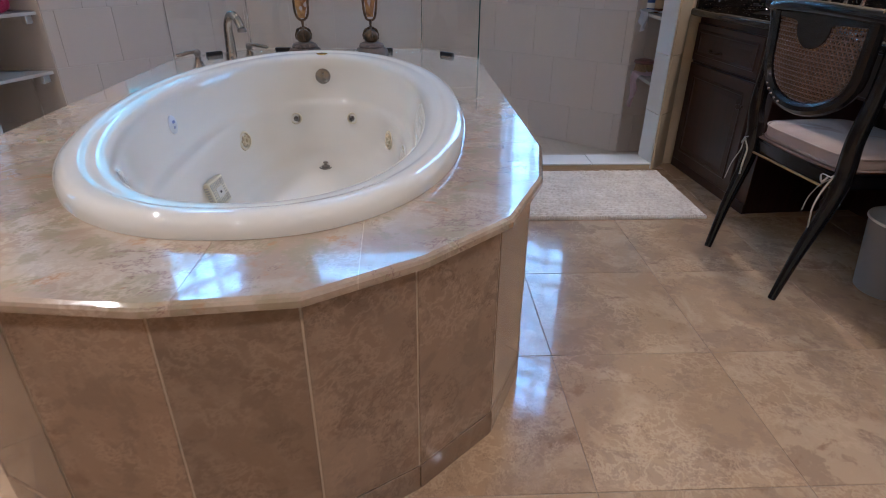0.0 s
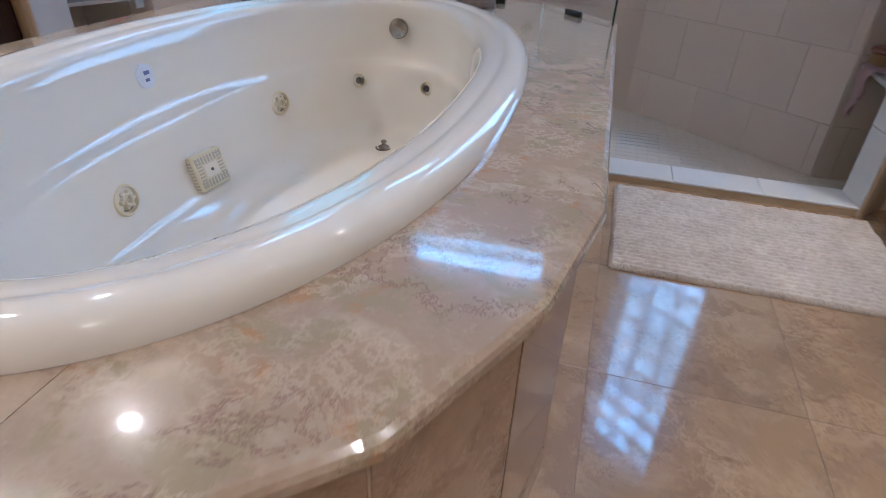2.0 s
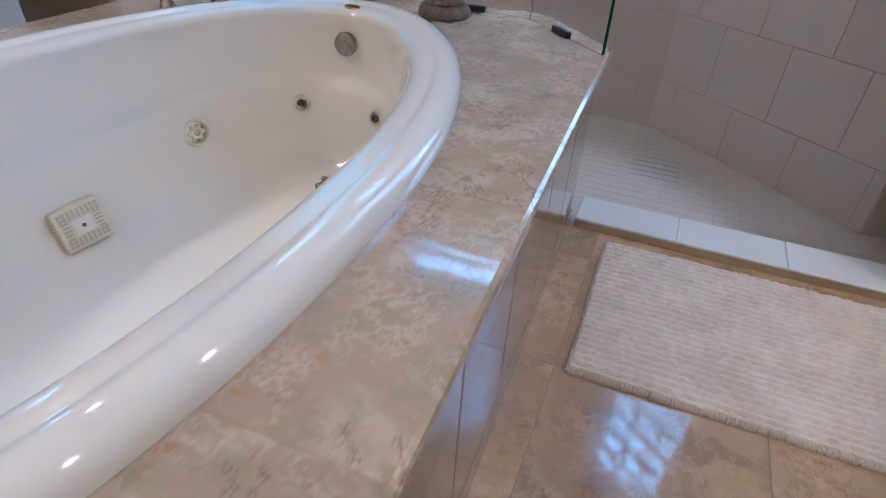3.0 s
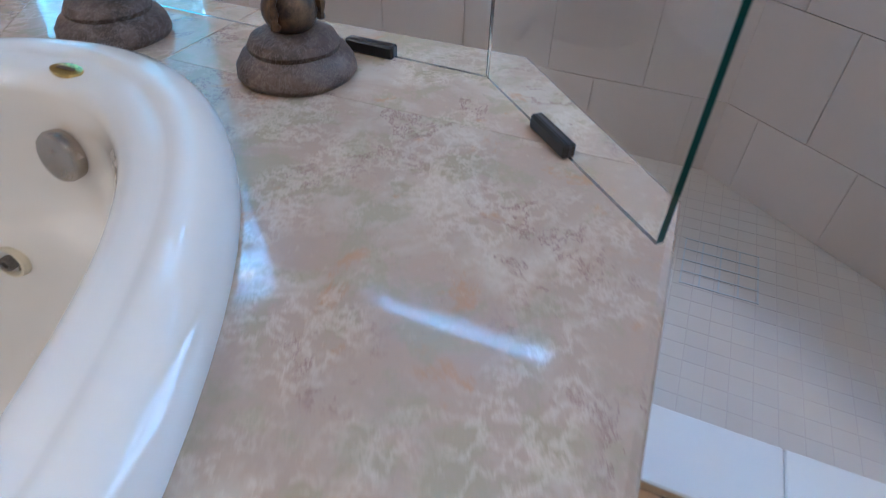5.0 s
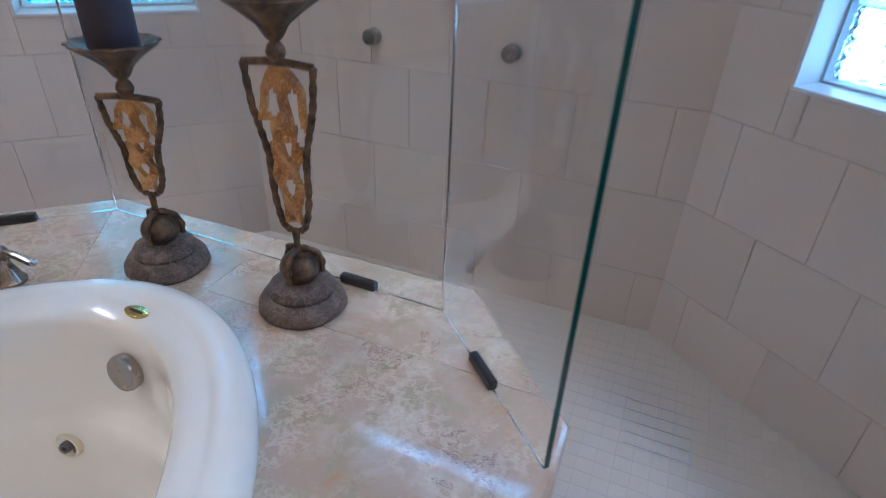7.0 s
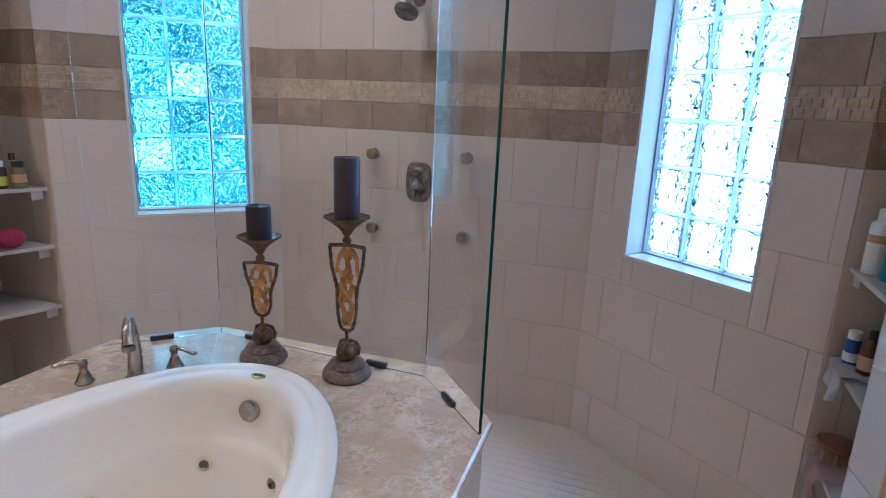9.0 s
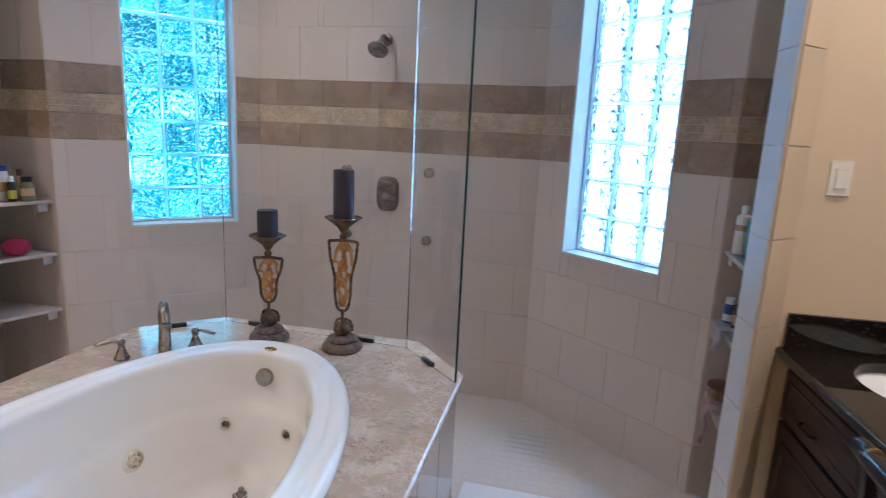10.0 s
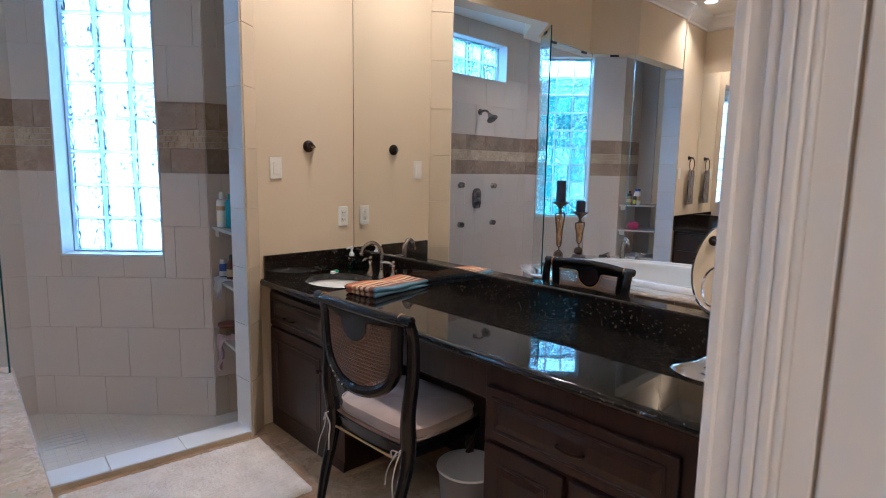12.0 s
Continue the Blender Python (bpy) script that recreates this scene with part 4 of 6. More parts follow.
    part("wax", lathe([(0.0, 0), (0.0425, 0), (0.0435, 0.004), (0.0435, h - 0.006), (0.041, h), (0.030, h - 0.003), (0.0, h - 0.006)], 32, wobble=lambda a, z: 1 + 0.006 * math.sin(3 * a + z * 20)), CANDLE, c)
    part("wick", tube([(0, 0, h - 0.007), (0.001, 0, h + 0.006), (0.004, 0, h + 0.012)], 0.0013, 6), TIE, c, "short pale wick")


candlestick(0.231, 3.442, 1.02, 8, 0.206)
candlestick(-0.117, 3.434, 0.67, 14, 0.119)

# ---- vanity ----
def plank(y0, y1, z0, z1, x0, x1, bevel=0.003):
    return boxes((x0, x1, y0, y1, z0, z1), bevel=bevel)


def raised(parent, name, y0, y1, z0, z1, x, knob=None, pull=None):
    """A framed cabinet door or drawer front in the plane x, facing -x."""
    d = part(name, plank(y0, y1, z0, z1, x - 0.020, x, 0.003), CABINET, parent)
    w = 0.055 if z1 - z0 > 0.3 else 0.03
    bm = bmesh.new()
    y2, y3, z2, z3 = y0 + w, y1 - w, z0 + w, z1 - w
    loops = []
    for i, xx in ((0.0, x - 0.0205), (0.004, x - 0.0255), (0.010, x - 0.0255), (0.016, x - 0.0215), (0.040, x - 0.0265)):
        loops.append([(xx, y2 + i, z2 + i), (xx, y3 - i, z2 + i), (xx, y3 - i, z3 - i), (xx, y2 + i, z3 - i)])
    if y3 - y2 > 0.1 and z3 - z2 > 0.1:
        rings(bm, loops, cap=(False, True))
        part("door_panel", bm, CABINET, d, "raised panel moulding", smooth=0)
    else:
        bm.free()
    if knob:
        part("knob", lathe([(0.006, 0), (0.006, 0.012), (0.013, 0.018), (0.014, 0.026), (0.008, 0.031)], 18), DARK_BRONZE, d, "round dark bronze knob", m=Matrix.Translation((x - 0.020, *knob)) @ Matrix.Rotation(radians(-90), 4, "Y"))
    if pull:
        y, z = pull
        part("handle", tube(curve_pts([(x - 0.019, y - 0.05, z), (x - 0.042, y - 0.042, z), (x - 0.046, y, z - 0.004), (x - 0.042, y + 0.042, z), (x - 0.019, y + 0.05, z)], 18), 0.0055, 10), DARK_BRONZE, d, "dark bronze bar pull")
    return d


def vanity_right():
    g = "vanity cabinets"
    c1 = thing("vanity_cabinet", V, "dark cherry sink cabinet under a black granite top", "cabinet", g)
    part("body", plank(-0.75, -0.012, 0.0, 0.66, -0.575, -0.004, 0.002), CABINET, c1)
    part("front_rail", plank(-0.75, -0.012, 0.661, 0.815, -0.575, -0.55, 0.001), CABINET, c1)
    part("side_panel", plank(-0.75, -0.73, 0.661, 0.815, -0.549, -0.004, 0.001), CABINET, c1)
    part("plinth", plank(-0.755, -0.012, 0.0, 0.05, -0.583, -0.576, 0.001), CABINET, c1)
    raised(c1, "drawer", -0.625, -0.035, 0.605, 0.790, -0.576, pull=(-0.27, 0.672))
    raised(c1, "door", -0.625, -0.035, 0.055, 0.590, -0.576, knob=(-0.575, 0.475))
    c2 = thing("vanity_cabinet", V, "dark cherry drawer cabinet beside the knee space", "cabinet", g)
    part("body", plank(-2.63, -1.665, 0.0, 0.815, -0.575, -0.004, 0.002), CABINET, c2)
    raised(c2, "drawer", -2.38, -1.685, 0.545, 0.735, -0.576, pull=(-2.045, 0.632))
    raised(c2, "door", -2.02, -1.685, 0.055, 0.525, -0.576)
    raised(c2, "door", -2.38, -2.04, 0.055, 0.525, -0.576, knob=(-2.08, 0.42))
    ap = thing("vanity_apron", V, "dark cherry apron drawer over the knee space", "cabinet", g)
    part("apron", plank(-1.664, -0.752, 0.63, 0.815, -0.50, -0.47, 0.002), CABINET, ap)
    raised(ap, "drawer", -1.63, -0.80, 0.645, 0.80, -0.50)
    part("back_panel", plank(-1.664, -0.752, 0.0, 0.815, -0.02, -0.004, 0.0), CABINET, ap)
    # granite top with the sink cut out
    top = thing("countertop", V, "polished black granite vanity top with backsplash", "countertop")
    cx, cy, ax, ay = -0.305, -0.295, 0.178, 0.225
    z0, z1 = 0.822, 0.860
    rect = [(-0.618, -0.72), (-0.0, -0.72), (0.0, -0.0), (-0.618, 0.0)]
    angs = sorted([2 * math.pi * k / 72 for k in range(72)] + [math.atan2(y - cy, x - cx) % (2 * math.pi) for x, y in rect])
    bm = bmesh.new()
    loops = []
    for a in angs:
        c, s = math.cos(a), math.sin(a)
        t = min(v for v in ((0.0 - cx) / c if c > 1e-9 else 9, (-0.618 - cx) / c if c < -1e-9 else 9, (0.0 - cy) / s if s > 1e-9 else 9, (-0.72 - cy) / s if s < -1e-9 else 9))
        o = (cx + t * c, cy + t * s)
        e = 0.004
        i0, i1 = (cx + ax * c, cy + ay * s), (cx + (ax + e) * c, cy + (ay + e) * s)
        loops.append([(*o, z0), (*o, z1), (*i1, z1), (*i0, z1 - e), (*i0, z0)])
    loops.append(loops[0])
    rings(bm, loops, cap=(False, False))
    bmesh.ops.remove_doubles(bm, verts=bm.verts, dist=1e-6)
    box(bm, -0.618, 0.0, -2.655, -0.7205, z0, z1)
    part("slab", bm, GRANITE, top, smooth=30)
    part("edge", tube([(-0.619, -2.65, 0.841), (-0.619, -0.002, 0.841)], 0.0185, 12), GRANITE, top, "rounded granite front edge")
    part("backsplash", boxes((-0.022, -0.001, -2.65, -0.023, 0.8605, 0.982), bevel=0.0025), GRANITE, top)
    part("side_splash", boxes((-0.612, -0.001, -0.022, -0.001, 0.8605, 0.990), bevel=0.0025), GRANITE, top)
    sink = thing("sink", V, "white oval porcelain undermount sink", "sink")
    lp = []
    for f, z in ((1.02, 0.820), (1.0, 0.819), (0.97, 0.80), (0.90, 0.76), (0.76, 0.72), (0.5, 0.70), (0.12, 0.694)):
        lp.append([(cx + (ax + 0.004) * f * math.cos(2 * math.pi * k / 48), cy + (ay + 0.004) * f * math.sin(2 * math.pi * k / 48), z) for k in range(48)])
    part("bowl", rings(bmesh.new(), lp, cap=(False, True)), PORCELAIN, sink, smooth=60)
    part("drain", lathe([(0.022, 0.694), (0.021, 0.699), (0.012, 0.700)], 20, (cx, cy, 0)), NICKEL, sink)
    mir = thing("wall_mirror", V, "large frameless wall mirror above the vanity", "mirror")
    part("glass", boxes((-0.007, -0.001, -2.62, -0.004, 0.985, 2.66)), MIRROR, mir, smooth=0)
    part("edge_strip", boxes((-0.0085, -0.0065, -0.0035, -0.001, 0.985, 2.66)), NICKEL, mir, "thin metal corner strip")
    # faucet
    f = thing("sink_faucet", V @ pose(-0.088, -0.40, 0.86, 0, 0, 160), "brushed nickel gooseneck sink faucet", "faucet")
    part("base", lathe([(0.027, 0), (0.027, 0.008), (0.019, 0.02), (0.015, 0.05)], 24), NICKEL, f)
    part("spout", tube(curve_pts([(0, 0, 0.02), (0, 0, 0.12), (0.012, 0, 0.172), (0.052, 0, 0.205), (0.098, 0, 0.188), (0.116, 0, 0.150)], 26), [0.0145 - 0.003 * i / 26 for i in range(27)], 14), NICKEL, f)
    part("aerator", lathe([(0.0125, 0), (0.014, -0.006), (0.0125, -0.014)], 16, (0.117, 0, 0.152)), NICKEL, f)
    for y, rz in ((-0.285, 200), (-0.50, 120)):
        h = thing("sink_tap", V @ pose(-0.082, y, 0.86, 0, 0, rz), "brushed nickel lever tap on a black granite top", "tap", "sink taps")
        part("base", lathe([(0.028, 0), (0.028, 0.006), (0.021, 0.016), (0.013, 0.05), (0.010, 0.072), (0.014, 0.080), (0.010, 0.09)], 24), NICKEL, h)
        part("lever", tube(curve_pts([(0, 0, 0.088), (0.02, 0, 0.098), (0.055, 0, 0.102), (0.078, 0, 0.098)], 12), [0.009, 0.007, 0.006, 0.006, 0.006, 0.007, 0.0075, 0.008, 0.008, 0.008, 0.007, 0.006, 0.004], 10), NICKEL, h)
        part("finial", lathe([(0.008, 0.09), (0.011, 0.1), (0.008, 0.11), (0.003, 0.114)], 16), NICKEL, h)


vanity_right()


def striped_towel():
    """A folded hand towel: a rounded stack with stripes along its length."""
    m, nt, b = material("striped_terry", 0.95)
    tc = nt.nodes.new("ShaderNodeTexCoord")
    sp = nt.nodes.new("ShaderNodeSeparateXYZ")
    nt.links.new(tc.outputs["Generated"], sp.inputs[0])
    cols = [(0.12, 0.035, 0.016), (0.36, 0.10, 0.025), (0.50, 0.34, 0.17), (0.42, 0.14, 0.03), (0.58, 0.46, 0.28), (0.26, 0.07, 0.02), (0.55, 0.38, 0.20), (0.15, 0.045, 0.025), (0.48, 0.33, 0.22), (0.17, 0.06, 0.035), (0.08, 0.17, 0.24), (0.14, 0.26, 0.34)]
    r = nt.nodes.new("ShaderNodeValToRGB")
    r.color_ramp.interpolation = "CONSTANT"
    while len(r.color_ramp.elements) < len(cols):
        r.color_ramp.elements.new(0.5)
    for i, (e, c) in enumerate(zip(r.color_ramp.elements, cols)):
        e.position, e.color = (0.0, 0.08, 0.22, 0.29, 0.38, 0.47, 0.54, 0.62, 0.69, 0.77, 0.90, 0.95)[i], (*c, 1)
    nt.links.new(maprange(nt, sp.outputs[1], 1.0, 0.0), r.inputs[0])
    nt.links.new(r.outputs[0], b.inputs["Base Color"])
    vec, rnd = coords(nt)
    bump(nt, b, noise_node(nt, vec, 260, 3, 0.7), 0.8, 0.003)
    b.inputs["Sheen Weight"].default_value = 0.05
    t = thing("hand_towel", V @ pose(-0.245, -0.665, 0.861, 0, 0, 10), "folded striped brown, cream and blue terry hand towel", "towel")
    for k, (z0, z1, ox, sx) in enumerate(((0.0, 0.018, 0.004, 0.0), (0.0185, 0.040, 0.0, 0.006))):
        n, w = 36, 22
        bm = bmesh.new()
        grid = []
        for side, zz in ((1, z1), (0, z0)):
            vs = []
            for i in range(n + 1):
                row = []
                for j in range(w + 1):
                    u, v = i / n, j / w
                    x, y = -0.21 + 0.42 * u + ox, -0.105 + 0.21 * v
                    ex = max(abs(2 * u - 1), 0.0)
                    ed = (max(0, ex - 0.93) / 0.07) ** 2 * 0.006 + (max(0, abs(2 * v - 1) - 0.88) / 0.12) ** 2 * 0.006
                    wav = 0.0035 * math.sin(u * 5 + k) + 0.003 * math.sin(u * 11 + v * 4 + k) + 0.006 * (1 - u) ** 3
                    z = zz + (wav * (1 if side else 0.5) if k or side else 0) + (-ed if side else ed)
                    row.append(bm.verts.new((x + 0.004 * math.sin(v * 9 + k), y + 0.005 * math.sin(u * 6 + k * 2), max(0.0005, z))))
                vs.append(row)
            grid.append(vs)
        T, B = grid
        for i in range(n):
            for j in range(w):
                bm.faces.new((T[i][j], T[i + 1][j], T[i + 1][j + 1], T[i][j + 1]))
                bm.faces.new((B[i][j], B[i][j + 1], B[i + 1][j + 1], B[i + 1][j]))
        for i in range(n):
            bm.faces.new((T[i][0], B[i][0], B[i + 1][0], T[i + 1][0]))
            bm.faces.new((T[i][w], T[i + 1][w], B[i + 1][w], B[i][w]))
        for j in range(w):
            bm.faces.new((T[0][j], T[0][j + 1], B[0][j + 1], B[0][j]))
            bm.faces.new((T[n][j], B[n][j], B[n][j + 1], T[n][j + 1]))
        part("fold", bm, m, t, smooth=70)


striped_towel()


def bottle(name, m, prof, mats, cap, label, category, wraps=()):
    e = thing(name, m, label, category)
    part("body", lathe(prof, 24), mats[0], e)
    part("cap", lathe(cap, 20), mats[1], e)
    for z0, z1, r, mat in wraps:
        part("label", lathe([(r, z0), (r, z1)], 24), mat, e, "printed label band")
    return e


WHITE_P = paint("white_plastic", (0.74, 0.73, 0.70), 0.35)
TEAL_P = paint("teal_plastic", (0.02, 0.22, 0.26), 0.3)
BLUE_P = paint("blue_plastic", (0.02, 0.06, 0.24), 0.3)
BROWN_P = paint("brown_bottle", (0.09, 0.035, 0.02), 0.25)
OLIVE_P = paint("olive_bottle", (0.17, 0.17, 0.09), 0.25)
YELLOW_P = paint("yellow_label", (0.5, 0.48, 0.05), 0.4)
GREEN_P = paint("green_plastic", (0.02, 0.36, 0.14), 0.35)
TAN_P = paint("tan_print", (0.45, 0.30, 0.16), 0.5)
PINK_P = fabric("pink_terry", (0.62, 0.44, 0.44), (0.5, 0.34, 0.36))
WHITE_T = fabric("white_terry", (0.72, 0.70, 0.70), (0.58, 0.57, 0.60))
LIQUID = clear("soap_liquid", (0.12, 0.50, 0.46), 0.05, 1.35)

soap = thing("soap_dispenser", V @ pose(-0.10, -0.115, 0.861), "clear soap pump bottle with teal liquid", "soap dispenser")
part("bottle", lathe([(0.0, 0), (0.030, 0), (0.032, 0.006), (0.031, 0.07), (0.024, 0.088), (0.014, 0.096)], 24), clear("soap_bottle", (0.93, 0.97, 0.97), 0.02), soap, "clear plastic bottle")
part("liquid", lathe([(0.0, 0.003), (0.028, 0.003), (0.029, 0.055), (0.0, 0.055)], 24), LIQUID, soap, "teal liquid soap")
part("pump", lathe([(0.015, 0.095), (0.016, 0.112), (0.008, 0.116), (0.006, 0.135), (0.011, 0.138), (0.010, 0.150)], 18), WHITE_P, soap, "white pump head")
part("nozzle", tube([(0, 0, 0.145), (-0.02, 0, 0.146), (-0.034, 0, 0.141)], 0.005, 8), WHITE_P, soap)
case = thing("lens_case", V @ pose(-0.215, -0.105, 0.861, 0, 0, 30), "small white and green contact lens case", "lens case")
part("tray", boxes((-0.034, 0.034, -0.012, 0.012, 0, 0.007), bevel=0.003), WHITE_P, case)
part("white_lid", lathe([(0.015, 0.004), (0.015, 0.014), (0.012, 0.016)], 20, (-0.019, 0, 0)), WHITE_P, case)
part("green_lid", lathe([(0.015, 0.004), (0.015, 0.014), (0.012, 0.016)], 20, (0.019, 0, 0)), GREEN_P, case, "green lid")


def makeup_mirror():
    e = thing("makeup_mirror", V @ pose(-0.20, -2.30, 0.861, 0, 0, 148), "chrome pedestal makeup mirror with a clear rim", "makeup mirror")
    part("base", lathe([(0.0, 0), (0.128, 0), (0.131, 0.006), (0.122, 0.012), (0.085, 0.022), (0.050, 0.032), (0.028, 0.048), (0.018, 0.06)], 44), CHROME, e)
    part("neck", tube(curve_pts([(0, 0, 0.05), (-0.01, 0, 0.09), (-0.045, 0, 0.15), (-0.062, 0, 0.22), (-0.045, 0, 0.31)], 22), 0.011, 12), CHROME, e)
    hm = Matrix.Translation((-0.012, 0, 0.335)) @ Matrix.Rotation(radians(78), 4, "Y")
    h = part("head_rim", lathe([(0.136, -0.012), (0.152, -0.010), (0.158, 0.0), (0.152, 0.010), (0.136, 0.012)], 52), clear("acrylic_rim", (0.95, 0.98, 1.0), 0.03), e, "thick clear acrylic rim", m=hm)
    part("large_mirror", lathe([(0.0, 0.0125), (0.138, 0.0125), (0.138, -0.0125), (0.0, -0.0125)], 52), MIRROR, h, "round mirror face")
    part("small_ring", lathe([(0.058, 0.013), (0.065, 0.013), (0.067, 0.019), (0.062, 0.024), (0.058, 0.018)], 40, (0.062, 0.0, 0)), CHROME, h, "chrome ring of the small magnifier")
    part("small_mirror", lathe([(0.0, 0.0195), (0.059, 0.0195), (0.059, 0.0138), (0.0, 0.0138)], 40, (0.062, 0.0, 0)), MIRROR, h, "small round magnifier")


makeup_mirror()


# ---- wall plates ----
def wall_plate(name, x, z, kind, m):
    e = thing(name, m @ pose(x, 0, z), "cream %s plate on the painted wall" % ("rocker switch" if kind == "switch" else "double outlet"), "switch" if kind == "switch" else "outlet")
    part("plate", boxes((-0.036, 0.036, -0.006, -0.0005, -0.06, 0.06), bevel=0.003), PLATE, e)
    if kind == "switch":
        part("rocker", boxes((-0.017, 0.017, -0.010, -0.005, -0.034, 0.034), bevel=0.002), PLATE, e)
    else:
        for dz in (-0.021, 0.021):
            s = part("socket", boxes((-0.016, 0.016, -0.008, -0.005, dz - 0.014, dz + 0.014), bevel=0.004), PLATE, e)
            part("slots", boxes((-0.008, -0.005, -0.0085, -0.0075, dz - 0.003, dz + 0.007), (0.005, 0.008, -0.0085, -0.0075, dz - 0.003, dz + 0.006), (-0.002, 0.002, -0.0085, -0.0075, dz - 0.009, dz - 0.005)), BLACK, s, "dark slots")
    return e


wall_plate("light_switch", -0.525, 1.475, "switch", V)
wall_plate("outlet", -0.088, 1.188, "outlet", V)
hook = thing("robe_hook", V @ pose(-0.318, -0.001, 1.602), "round dark bronze robe hook", "hook")
part("rosette", lathe([(0.034, 0), (0.034, 0.006), (0.027, 0.011), (0.022, 0.011), (0.018, 0.016)], 28), DARK_BRONZE, hook, m=Matrix.Rotation(radians(90), 4, "X"))
part("peg", tube([(0, -0.012, 0), (0.004, -0.04, -0.006), (0.010, -0.055, -0.002)], [0.007, 0.006, 0.008], 12), NICKEL, hook, "pale metal peg")
part("ring", lathe([(0.020, 0.016), (0.024, 0.019), (0.020, 0.022)], 28), DARK_BRONZE, hook, m=Matrix.Rotation(radians(90), 4, "X"))


# ---- chair ----
def chair():
    e = thing("chair", pose(1.875, 2.262, 0, 0, 0, 6), "black lacquered chair with a cane back and pale cushion", "chair")
    for sg in (1, -1):
        shift = -0.07
        pts = curve_pts([(-0.155, sg * 0.210 + shift, 0.0), (-0.090, sg * 0.222 + shift * 0.6, 0.18), (-0.016, sg * 0.234 + shift * 0.25, 0.36), (0.004, sg * 0.244, 0.46), (-0.008, sg * 0.254, 0.58), (0.004, sg * 0.264, 0.74), (-0.004, sg * 0.271, 0.88), (-0.028, sg * 0.273, 0.952)], 40)
        part("rear_post", tube(pts, [0.014 + 0.017 * min(1, i / 15) - (0.011 * max(0, (i - 19) / 21)) for i in range(41)], 12), LACQUER, e)
        part("scroll", lathe([(0.011, -0.028), (0.020, -0.024), (0.0215, 0.0), (0.020, 0.024), (0.011, 0.028)], 20), LACQUER, e, "rolled top of the post", m=Matrix.Translation((-0.034, sg * 0.271, 0.952)) @ Matrix.Rotation(radians(90), 4, "X"))
        part("gilt_ring", lathe([(0.0195, -0.003), (0.0225, -0.002), (0.0225, 0.002), (0.0195, 0.003)], 20), GILT, e, "thin gilt ring", m=Matrix.Translation((-0.034, sg * 0.242, 0.952)) @ Matrix.Rotation(radians(90), 4, "X"))
        # twisted front legs
        bm = bmesh.new()
        lathe([(0.014, 0), (0.019, 0.012), (0.016, 0.05), (0.013, 0.06), (0.020, 0.075)], 16, (0.40, sg * 0.20, 0), bm=bm)
        for ph in (0, math.pi):
            tube([(0.40 + 0.009 * math.cos(i * 0.55 + ph), sg * 0.20 + 0.009 * math.sin(i * 0.55 + ph), 0.07 + i * 0.3 / 40) for i in range(41)], 0.012, 8, bm)
        lathe([(0.020, 0.365), (0.024, 0.375), (0.024, 0.44)], 16, (0.40, sg * 0.20, 0), bm=bm)
        part("front_leg", bm, CABINET, e, "dark twisted wooden leg")
    # curved top rail
    pts = [(-0.030 + 0.0 + -0.038 * (1 - (k / 12 - 1) ** 2), -0.271 + 0.542 * k / 24, 0.945 + 0.012 * (1 - (k / 12 - 1) ** 2)) for k in range(25)]
    part("top_rail", tube(pts, 0.022, 12), LACQUER, e)
    # back frame: a rounded hoop below the rail, filled with cane

    def back_x(y, z):
        return -0.068 + 0.038 * (y / 0.25) ** 2 + (0.945 - z) * 0.06

    hoop = []
    for k in range(33):
        a = math.pi * k / 32
        y, z = 0.215 * math.cos(a), 0.805 - 0.178 * math.sin(a) ** 0.8
        hoop.append((y, z))
    outline = [(0.225, 0.945)] + hoop + [(-0.225, 0.945)]
    part("back_hoop", tube([(back_x(y, z), y, z) for y, z in outline], 0.024, 10), LACQUER, e, "rounded black back frame")
    bm = bmesh.new()
    drop = [(0.078 * math.cos(math.pi * k / 12), 0.905 - 0.078 * math.sin(math.pi * k / 12)) for k in range(12, -1, -1)]
    board = [(0.215, 0.945), (0.10, 0.945), (0.0, 0.945), (-0.10, 0.945), (-0.215, 0.945), (-0.212, 0.915), (-0.095, 0.912)] + drop + [(0.095, 0.912), (0.212, 0.915)]
    part("back_board", rings(bm, [[(back_x(y, z) + d, y, z) for y, z in board] for d in (-0.007, 0.007)]), LACQUER, e, "black painted board above the cane")
    bm = bmesh.new()

    def inside(y, z):
        return z > 0.815 - 0.178 * max(0.0, 1 - (y / 0.215) ** 2) ** 0.42 and abs(y) < 0.21

    for ang in (0, 60, 120):
        dx, dz = math.cos(radians(ang)), math.sin(radians(ang))
        for k in range(-19, 20):
            off = k * 0.0155
            run = []
            for q in range(-26, 27):
                y, z = -dz * off + dx * q * 0.01, 0.76 + dx * off + dz * q * 0.01
                if inside(y, z) and z < 0.925:
                    run.append((back_x(y, z), y, z))
                elif len(run) > 1:
                    tube(run, 0.0027, 4, bm)
                    run = []
                else:
                    run = []
            if len(run) > 1:
                tube(run, 0.0027, 4, bm)
    part("cane_back", bm, CANE, e, "dark woven cane back", "stuff", smooth=0)
    bm = bmesh.new()
    for k in range(5):
        a = math.pi * (0.60 + 0.045 * k)
        lathe([(0.001, -0.005), (0.005, -0.003), (0.0055, 0.0), (0.005, 0.003), (0.001, 0.005)], 10, (back_x(0.215 * math.cos(a), 0.7) - 0.02, -0.215 * math.cos(a), 0.805 - 0.178 * math.sin(a) ** 0.8), bm=bm)
    part("studs", bm, CHROME, e, "small bright studs")
    part("gilt_line", tube([(back_x(y, z) + 0.021, y * 0.94, z * 0.94 + 0.045) for y, z in hoop], 0.003, 6), GILT, e, "thin gilt line")
